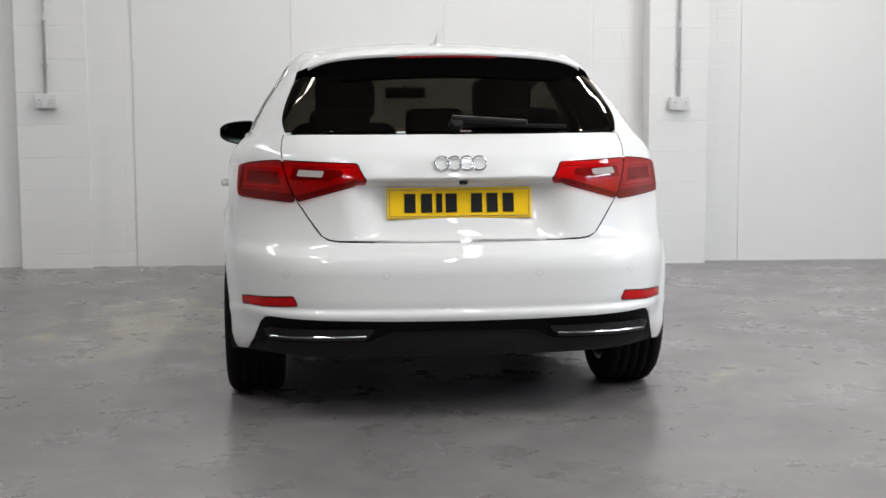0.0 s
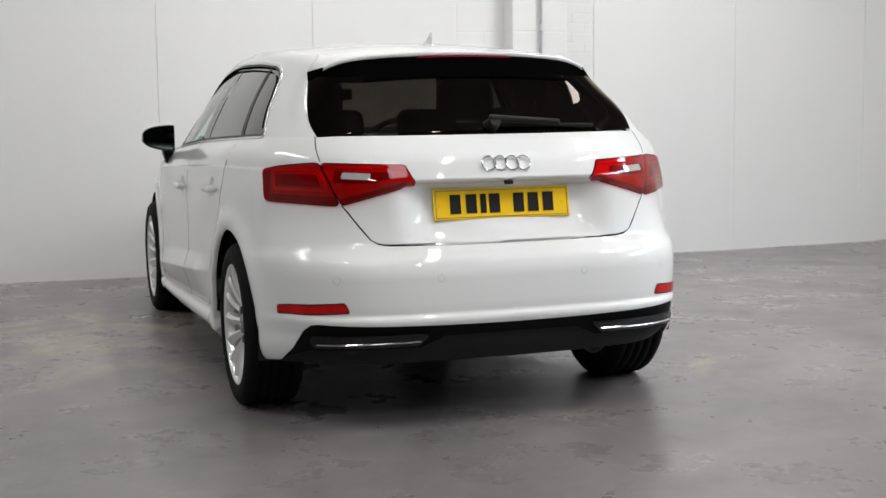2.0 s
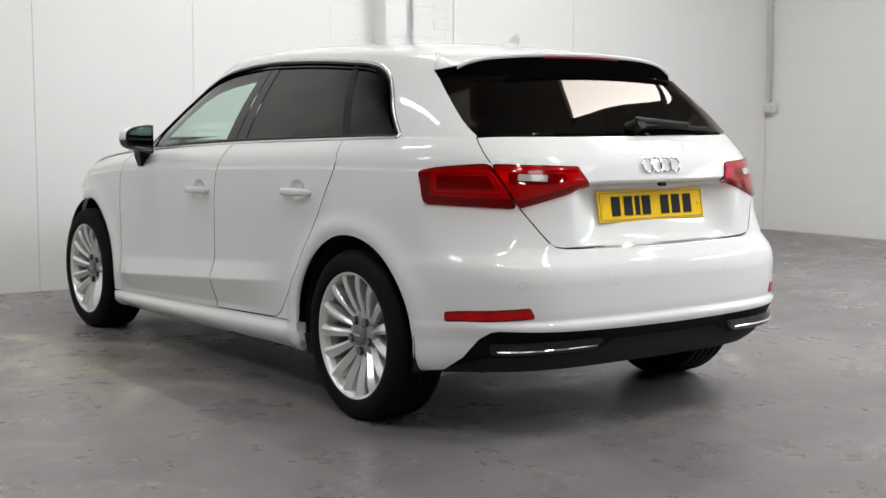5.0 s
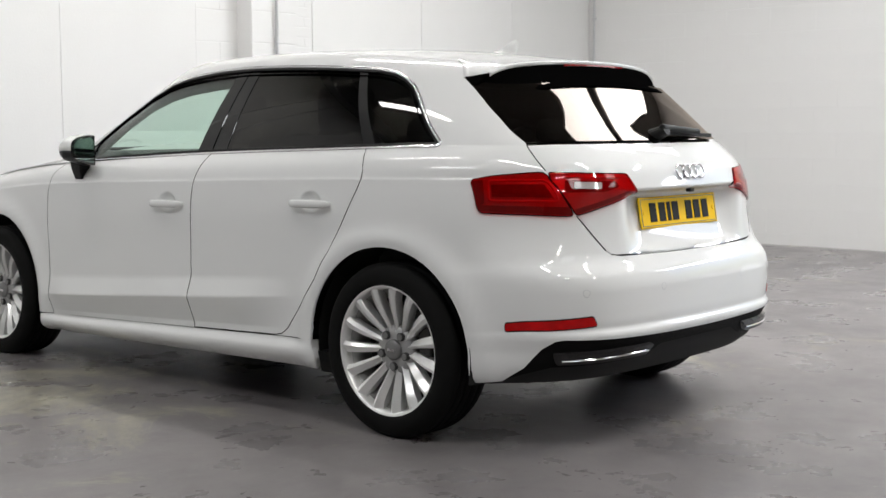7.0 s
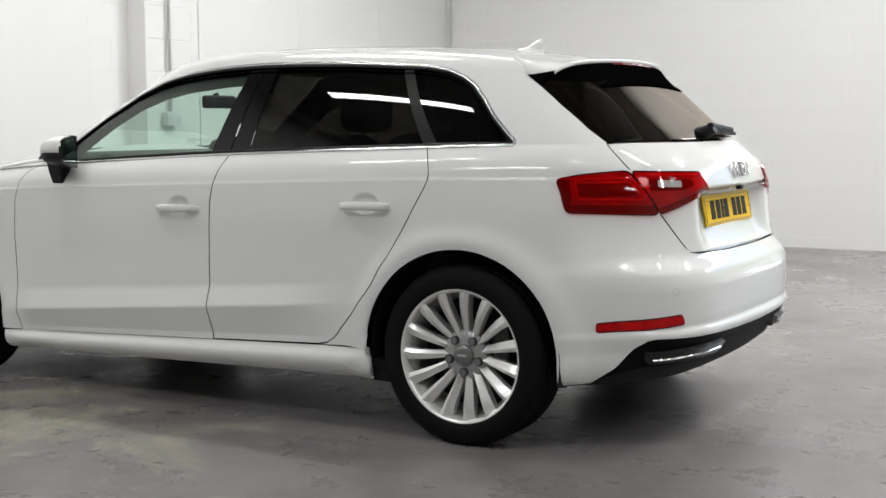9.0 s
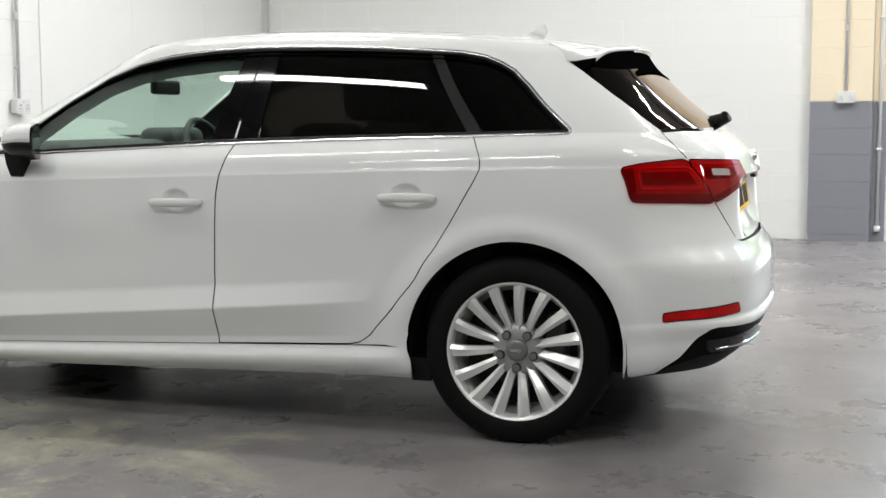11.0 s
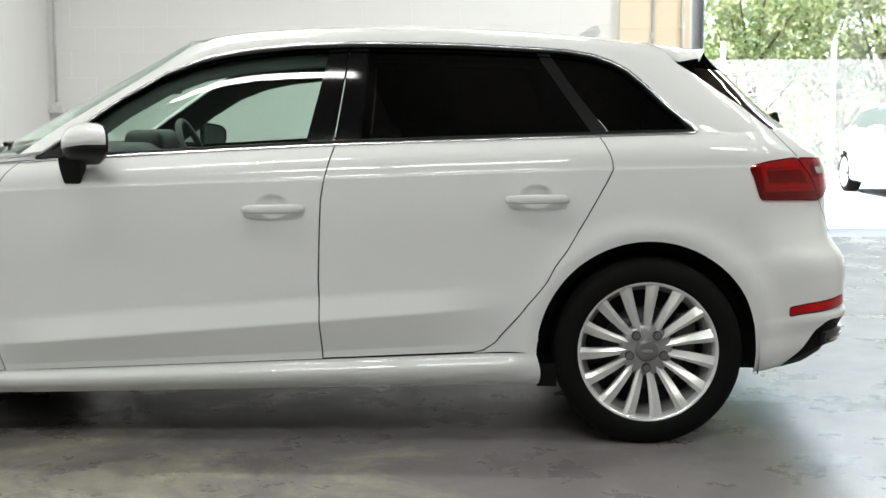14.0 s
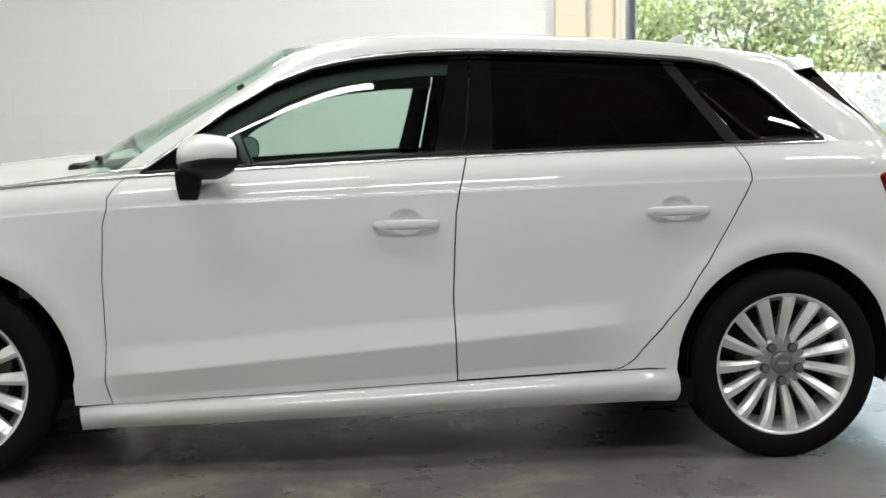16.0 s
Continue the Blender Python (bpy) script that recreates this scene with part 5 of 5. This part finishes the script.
def build_spoiler(car, gate):
    """Roof-end spoiler: white upper blade, black underside and end fins, and a red brake lamp."""
    n, m = 48, 8
    tip_y = lambda t: -0.288 + 0.08 * abs(t) ** 2.2
    tip_z = lambda t: 1.344 - 0.026 * t * t - 0.014 * abs(t) ** 8
    V, F, edge = [], [], {-1: [], 1: []}
    for i in range(n + 1):
        t = -1 + 2 * i / n
        for k in range(m + 1):
            u = k / m
            y = -0.05 + (tip_y(t) + 0.05) * u
            x = t * (0.482 + 0.056 * smoothstep(0, 0.55, u) - 0.012 * u)
            own = zline(5, x, y) + 0.0015
            z = own + (tip_z(t) - own) * smoothstep(0.15, 1, u) - 0.012 * abs(t) ** 10 * smoothstep(0.45, 0.9, u)
            V.append((x, y, max(z, own) if abs(t) < 0.9 else z))
        x, y, z = V[-1]
        V += [(x, y - 0.004, z - 0.007), (x, y + 0.003, z - 0.014)]
        if abs(t) == 1:
            edge[int(t)] = V[-m - 3:]
    k = m + 3
    for i in range(n):
        for j in range(k - 1):
            F.append((i * k + j, i * k + j + 1, (i + 1) * k + j + 1, (i + 1) * k + j))
    # the ends turn down over the pillars to a pointed lower edge
    front, low, tip = (0.5, -0.03, 1.338), (0.573, -0.122, 1.274), (0.53, -0.204, 1.289)
    mix = lambda a, b, f: tuple(p + (q - p) * f for p, q in zip(a, b))
    for e in (-1, 1):
        base, rows = len(V), 7
        for r in range(rows):
            f = r / (rows - 1)
            for j, p in enumerate(edge[e]):
                u = min(1.0, j / m)
                foot = mix(front, low, u / 0.55) if u < 0.55 else mix(low, tip, (u - 0.55) / 0.45)
                foot = (e * foot[0], foot[1], foot[2] - (0.007 * (j - m) if j > m else 0))
                x, y, z = mix(p, foot, f)
                V.append((x + e * 0.012 * math.sin(math.pi * f) * (1 - u), y, z + 0.006 * math.sin(math.pi * f) * (1 - u)))
        for r in range(rows - 1):
            for j in range(k - 1):
                q = (base + r * k + j, base + r * k + j + 1, base + (r + 1) * k + j + 1, base + (r + 1) * k + j)
                F.append(q if e > 0 else q[::-1])
    sp = part("roof_spoiler", mesh_of("roof_spoiler", V, F, M_PAINT), M_PAINT, gate, "white roof spoiler")
    V, F, ends = [], [], {-1: [], 1: []}
    for i in range(n + 1):
        t = -1 + 2 * i / n
        xt = t * 0.525
        base = skin(phi_rear(t * 0.553, 4.68), 4.68)
        bx = t * 0.553
        w = smoothstep(0.72, 1, abs(t))
        base = base.lerp(Vector((base.x, -0.172, 1.24)), w)
        bx += math.copysign(0.027, t) * w
        ze = tip_z(t)
        sec = []
        for q in range(9):
            f = q / 8
            sec.append((xt + (bx - xt) * f, tip_y(t) + 0.003 + (base.y - 0.006 - tip_y(t) - 0.003) * f ** 1.15, ze - 0.0135 + (base.z - ze + 0.0135) * f - 0.006 * math.sin(math.pi * f)))
        sec.append((bx, base.y + 0.006, base.z - 0.004))
        V += sec
        if abs(t) == 1:
            ends[int(t)] = sec
    k = 10
    for i in range(n):
        for j in range(k - 1):
            F.append((i * k + j, i * k + j + 1, (i + 1) * k + j + 1, (i + 1) * k + j))
    under = part("spoiler_underside", mesh_of("spoiler_underside", V, F, M_BLACKS), M_BLACKS, sp, "black spoiler underside")
    for e in (-1, 1):
        pts = [(e * low[0], low[1], low[2]), (e * 0.583, -0.172, 1.238), (e * tip[0], tip[1], tip[2])]
        back = [(p[0] - e * 0.03, p[1] - 0.004, p[2]) for p in pts]
        part("spoiler_fin", bm_of(pts + back, [(0, 1, 2), (3, 4, 5), (0, 1, 4, 3), (1, 2, 5, 4), (2, 0, 3, 5)]), M_BLACKS, sp, "black end fin")
    V, F = [], []
    for q in range(13):
        x = -0.19 + 0.0317 * q
        y, z = tip_y(x / 0.527) + 0.006, tip_z(x / 0.527) - 0.0165
        V += [(x, y - 0.006, z - 0.0035), (x, y - 0.007, z + 0.0035), (x, y + 0.006, z + 0.0035), (x, y + 0.006, z - 0.0035)]
        if q:
            F += [tuple(4 * q + a for a in (k - 4, (k + 1) % 4 - 4, (k + 1) % 4, k)) for k in range(4)]
    F += [(0, 1, 2, 3), (51, 50, 49, 48)]
    part("high_brake_lamp", bm_of(V, F), M_RED, sp, "red high-level brake lamp")



def build_fittings(car, gate):
    # number plate with its unreadable characters as bars
    py, pz, tilt = -0.66, 0.793, -10
    m = pose(0, py, pz, tilt)
    plate = part("number_plate", box((0.52, 0.006, 0.111), (0, 0, 0), 0.002, 1), M_PLATE, gate, "yellow number plate with dark bars")
    plate.matrix_basis = m
    for x in (-0.178, -0.118, -0.073, -0.03, 0.062, 0.118, 0.176):
        part("plate_bar", box((0.022 if abs(x + 0.073) < 0.01 else 0.04, 0.003, 0.068), (x, -0.004, 0)), M_INK, plate)
    for x, z, w, h in ((0, 0.0475, 0.5, 0.0022), (0, -0.0475, 0.5, 0.0022), (-0.2505, 0, 0.0022, 0.0965), (0.2505, 0, 0.0022, 0.0965)):
        part("plate_border", box((w, 0.002, h), (x, -0.0035, z)), M_CAP, plate)
    for x in (-0.235, 0.235):
        part("plate_screw", rod((x, -0.003, 0), (x, -0.006, 0), 0.008), M_PLATE, plate)
    # badge: a row of plain bright rings
    bz = 0.936
    by = surf(*spot("xz", 0.0, bz)).y
    bms = []
    for x in (-0.066, -0.022, 0.022, 0.066):
        prof = [(0.0095 * 0 + 0.0 + 0.004 * math.cos(a), 0.0255 + 0.0036 * math.sin(a)) for a in [2 * math.pi * i / 8 for i in range(9)]]
        v, f = lathe(prof, 32, "Z")
        b = bm_of(v, f)
        bmesh.ops.transform(b, matrix=pose(x, by - 0.005, bz, 90 - 17), verts=b.verts)
        bms.append(b)
    part("badge", join(*bms), M_CHROME, gate, "row of plain chrome rings", smooth=True)
    part("rear_camera", box((0.03, 0.02, 0.014), (0.01, -0.7, 0.868), 0.004), M_BLACKP, gate, "black reversing camera")
    # wiper
    bms = [rod((0.0, -0.545, 1.06), (0.0, -0.605, 1.085), 0.03, 0.02, 16), box((0.28, 0.026, 0.024), (0.12, -0.588, 1.085), 0.009, 2, pose(0, 0, 0, 0, 4, 2))]
    wiper = part("rear_wiper", join(*bms), M_BLACKP, gate, "black rear wiper", smooth=False)
    part("wiper_blade", join(box((0.42, 0.012, 0.014), (0.2, -0.56, 1.067), 0.003, 1, pose(0, 0, 0, 0, 1.5, 3))), M_BLACKP, wiper)
    # roof aerial
    V, F = [], []
    rows = 14
    sect = ((-1, 0), (-0.8, 0.5), (-0.45, 0.85), (-0.14, 1.0), (-0.07, 2.0), (0, 3.0), (0.07, 2.0), (0.14, 1.0), (0.45, 0.85), (0.8, 0.5), (1, 0))
    for i in range(rows + 1):
        t = i / rows
        y = 0.212 - 0.112 * t
        dome = 0.013 * math.sin(math.pi * min(0.96, 0.04 + t)) ** 0.5
        fin = 0.05 * smoothstep(0.25, 0.95, t) * (1 if t < 0.97 else 0.55)
        hw = 0.028 * math.sin(math.pi * min(0.95, 0.05 + t * 0.95)) ** 0.5
        z0 = zline(5, 0, y) - 0.003
        for u, h in sect:
            up = dome * h if h <= 1 else dome + fin * (h - 1) / 2
            V.append((u * hw, y - 0.014 * max(0, h - 1) / 2 * smoothstep(0.3, 1, t), z0 + up))
    k = len(sect)
    for i in range(rows):
        for j in range(k - 1):
            F.append((i * k + j, i * k + j + 1, (i + 1) * k + j + 1, (i + 1) * k + j))
    F += [tuple(range(k)), tuple(rows * k + j for j in range(k))]
    part("roof_aerial", bm_of(V, F), M_PAINT, car, "white fin aerial", smooth=True)


def build_mirrors(car, doors):
    """A white cap over a black belly and foot; the glass turns a little to the driver."""
    n, k = 16, 14
    for s, door in zip((-1, 1), doors):
        upper, lower = [], []
        for i in range(n + 1):
            t = i / n
            x = s * (0.822 + 0.168 * t)
            e = max(0.05, 1 - abs((t - 0.4) / 0.625) ** 3.4) ** 0.42
            yr = 1.828 - 0.082 * t
            yf = yr + 0.03 + (0.09 + 0.03 * t) * e
            zc = 1.0 + 0.006 * t
            hu, hl = 0.076 * (1 - 0.3 * t) * e, 0.076 * (1 - 0.42 * t) * e
            yc = yr + 0.035
            arc = [(yr, zc + hu * 0.93)] + [(yc + (yf - yc) * math.cos(a) ** 0.85, zc + hu * math.sin(a) ** 0.9) for a in [math.pi / 2 * (1 - q / k) for q in range(k)]]
            arc += [(yf, zc - 0.3 * hl), (yr, zc - 0.3 * hl)]
            upper.append([(x, y, z) for y, z in arc])
            arc = [(yr, zc - 0.31 * hl), (yf - 0.003, zc - 0.31 * hl), (yf - 0.008, zc - 0.6 * hl), (yf - 0.03 * e, zc - 0.9 * hl), (yc + 0.02, zc - hl), (yr, zc - hl * 0.97)]
            lower.append([(x, y, z) for y, z in arc])
        def loft(rows):
            m = len(rows[0])
            V = [p for r in rows for p in r]
            F = [(i * m + j, i * m + j + 1, (i + 1) * m + j + 1, (i + 1) * m + j) for i in range(len(rows) - 1) for j in range(m - 1)]
            return V, F + [tuple(range(m)), tuple((len(rows) - 1) * m + j for j in range(m))]
        mirror = part("door_mirror", bm_of(*loft(upper)), M_PAINT, door, "white door mirror with a black foot", smooth=True)
        part("mirror_belly", bm_of(*loft(lower)), M_BLACKP, mirror, "black mirror underside", smooth=True)
        ring = [r[0] for r in upper] + [r[-1] for r in lower[::-1]]
        cx, cz = s * 0.9, 1.002
        def plate(scale, back, thick):
            V = []
            for b, g in ((back, scale), (back - thick, scale * 0.97)):
                V += [(cx + (x - cx) * g, 1.828 - 0.082 * (abs(cx + (x - cx) * g) - 0.822) / 0.168 + b, cz + (z - cz) * g) for x, y, z in ring]
            m = len(ring)
            return bm_of(V, [tuple(range(m)), tuple(range(m, 2 * m))] + [(q, (q + 1) % m, m + (q + 1) % m, m + q) for q in range(m)])
        part("mirror_rim", plate(1.02, 0.004, 0.008), M_BLACKG, mirror, "gloss black mirror rim")
        part("mirror_glass", plate(0.86, -0.002, 0.0035), M_MIRROR, mirror, "mirror glass")
        V = [(s * x, y, z) for z, x0, x1, y0, y1 in ((0.962, 0.818, 0.878, 1.862, 1.945), (0.915, 0.822, 0.874, 1.866, 1.94), (0.87, 0.838, 0.862, 1.875, 1.93))
             for x, y in ((x0, y0), (x1, y0), (x1, y1), (x0, y1))]
        F = [(a + j, a + (j + 1) % 4, a + 4 + (j + 1) % 4, a + 4 + j) for a in (0, 4) for j in range(4)] + [(0, 1, 2, 3), (8, 9, 10, 11)]
        foot = bm_of(V, F)
        bmesh.ops.bevel(foot, geom=foot.edges[:], offset=0.006, segments=2, affect="EDGES", profile=0.5)
        part("mirror_foot", join(foot, box((0.07, 0.05, 0.028), (s * 0.82, 1.9, 0.898), 0.01)), M_BLACKP, mirror, "black mirror foot")
        tri = [(2.05, 0.953), (1.93, 0.96), (1.93, 1.036), (1.97, 1.008)]
        panel("mirror_triangle", yz(*tri), M_BLACKG, car, gap=0, proud=0.001, rim=0.02, side=s)


def seat(name, x, y, parent):
    st = new(name)
    st.parent = parent
    st.location = (x, y, 0.24)
    part("cushion", box((0.5, 0.52, 0.2), (0, 0.02, 0.16), 0.07, 4), M_CLOTH, st, smooth=True)
    part("backrest", box((0.5, 0.16, 0.66), (0, -0.33, 0.5), 0.07, 4, pose(0, 0, 0, -14)), M_CLOTH, st, smooth=True)
    part("headrest", box((0.27, 0.11, 0.19), (0, -0.43, 0.93), 0.045, 4), M_CLOTH, st, smooth=True)
    return st


def build_cabin(car):
    seat("front_seat", -0.36, 1.13, car)
    seat("front_seat", 0.36, 1.13, car)
    part("rear_bench", join(box((1.3, 0.5, 0.2), (0, 0.5, 0.42), 0.07, 3), box((1.3, 0.16, 0.6), (0, 0.2, 0.72), 0.07, 3, None)), M_CLOTH, car, "dark rear bench", smooth=True)
    for x in (-0.4, 0.0, 0.4):
        part("rear_headrest", box((0.25, 0.1, 0.14), (x, 0.18, 1.06), 0.04, 3), M_CLOTH, car, smooth=True)
    part("parcel_shelf", box((1.02, 0.48, 0.03), (0, -0.21, 0.95), 0.01), M_DASH, car, "dark parcel shelf")
    dash = join(box((1.26, 0.46, 0.22), (0, 2.08, 0.88), 0.08, 4), box((1.22, 0.2, 0.3), (0, 1.95, 0.75), 0.06, 3), box((0.34, 0.17, 0.11), (0.37, 1.94, 0.985), 0.045, 4))
    part("dashboard", dash, M_DASH, car, "black dashboard", smooth=True)
    ringp = [(0.015 * math.cos(a), 0.175 + 0.015 * math.sin(a)) for a in [2 * math.pi * i / 10 for i in range(11)]]
    v, f = lathe(ringp, 40)
    b1 = bm_of(v, f)
    b2 = box((0.05, 0.13, 0.11), (0.01, 0, -0.01), 0.03, 3)
    b3 = box((0.02, 0.34, 0.04), (0.01, 0, 0), 0.008)
    b4 = box((0.02, 0.05, 0.18), (0.01, 0, -0.09), 0.008)
    sw = part("steering_wheel", join(b1, b2, b3, b4), M_DASH, car, "black steering wheel", smooth=True)
    sw.matrix_basis = pose(0.37, 1.75, 0.91, 0, 22, 90)
    part("interior_mirror", join(box((0.22, 0.03, 0.06), (0.0, 1.76, 1.213), 0.014, 3), rod((0, 1.765, 1.22), (0, 1.78, 1.25), 0.014)), M_BLACKP, car, "black interior mirror")
    for s in (-1, 1):
        part("sill_trim", box((0.05, 0.86, 0.05), (s * 0.72, 1.4, 0.915), 0.02, 3), M_DASH, car)


car = thing("estate_hatchback", "white five-door hatchback car with silver multi-spoke wheels", "car")
DOORS = [build_side(car, s)[0] for s in (-1, 1)]
gate = build_rear(car)
build_top(car)
build_shell(car)
WH = build_wheel(car)
WH.location = (-0.752, 0, WHEEL_R - 0.004)
copy_thing(WH, pose(-0.765, BASE, WHEEL_R - 0.004, 9)).parent = car
copy_thing(WH, pose(0.752, 0, WHEEL_R - 0.004, 31, 0, 180)).parent = car
copy_thing(WH, pose(0.765, BASE, WHEEL_R - 0.004, 50, 0, 180)).parent = car
build_spoiler(car, gate)
build_fittings(car, gate)
build_mirrors(car, DOORS)
build_cabin(car)


# ---------------------------------------------------------------- parked cars in the yard


def far_car(name, at, turn, paint, label):
    t = thing(name, label, "car", at, "parked cars")
    t.rotation_euler = (0, 0, radians(turn))
    def shell(v0, v1, n, upper, mat, pname, lab=""):
        V, F = [], []
        k = 144
        for j in range(n + 1):
            v = v0 + (v1 - v0) * j / n
            for i in range(k):
                ph = 2 * math.pi * i / k
                p = skin(ph if ph <= math.pi else 2 * math.pi - ph, v, upper)
                V.append((p.x if ph <= math.pi else -p.x, p.y, p.z))
        for j in range(n):
            for i in range(k):
                q = (j * k + i, j * k + (i + 1) % k, (j + 1) * k + (i + 1) % k, (j + 1) * k + i)
                c = [sum(V[a][b] for a in q) / 4 for b in range(3)]
                if not upper and abs(c[0]) > 0.5 and any(math.hypot(c[1] - yw, c[2] - 0.31) < 0.35 for yw in (0, BASE)):
                    continue
                F.append(q)
        if upper:
            F.append(tuple(n * k + i for i in range(k)))
        else:
            F.append(tuple(n * k + i for i in range(k)))
        return part(pname, mesh_of(pname, V, F, mat), mat, t, lab)
    body = shell(0.0, 3.99, 44, False, paint, "body")
    shell(4.0, 4.8, 6, True, M_PRIV2, "side_glass", "dark window band")
    shell(4.8, 4.995, 4, True, paint, "roof")
    for s in (-1, 1):
        for y0, y1 in ((0.95, 1.1), (0.2, 0.3), (-0.5, -0.2)):
            V = []
            ps = [skin(phi_side(y, v), v) for y, v in ((y0, 4.0), (y1, 4.0), (y1 + 0.01, 4.82), (y0 + 0.01, 4.82))]
            V = [(s * (abs(p.x) + 0.006), p.y, p.z) for p in ps] + [(s * (abs(p.x) - 0.02), p.y, p.z) for p in ps]
            part("pillar", bm_of(V, [(0, 1, 2, 3), (4, 5, 6, 7), (0, 1, 5, 4), (2, 3, 7, 6), (0, 3, 7, 4), (1, 2, 6, 5)]), paint, t)
        part("door_mirror", box((0.19, 0.1, 0.12), (s * 0.92, 1.88, 1.0), 0.04, 3), paint, t)
        part("headlamp", box((0.3, 0.2, 0.12), (s * 0.66, 3.25, 0.68), 0.04, 3, None), M_CLEAR, t)
    part("upper_grille", box((0.9, 0.06, 0.2), (0, 3.46, 0.56), 0.02), M_BLACKP, t, "dark grille")
    part("lower_grille", box((1.35, 0.08, 0.1), (0, 3.43, 0.31), 0.02), M_BLACKP, t, "dark lower intake")
    part("underbody", box((1.4, 3.6, 0.15), (0, 1.3, 0.27), 0.03), M_UNDER, t)
    for s, yw in ((-1, 0), (1, 0), (-1, BASE), (1, BASE)):
        w = new("wheel")
        w.parent = t
        w.matrix_basis = pose(s * 0.755, yw, 0.315, 0, 0, 0 if s < 0 else 180)
        for o in WH.children:
            c = o.copy()
            scene.collection.objects.link(c)
            c.parent = w
    return t


M_PRIV2 = plain("dark_car_glass", (0.1, 0.12, 0.115), 0.3, grain=0.1)
M_SILVER = plain("silver_car_paint", (0.55, 0.56, 0.6), 0.3, 0.3, coat=1.0, grain=0.01)
far_car("parked_hatchback", (15.8, -6.2, -0.06), 90, M_PAINT, "white hatchback parked on the yard by the fence")
far_car("parked_hatchback", (16.4, -8.9, -0.06), 90, M_SILVER, "silver hatchback parked on the yard by the fence")
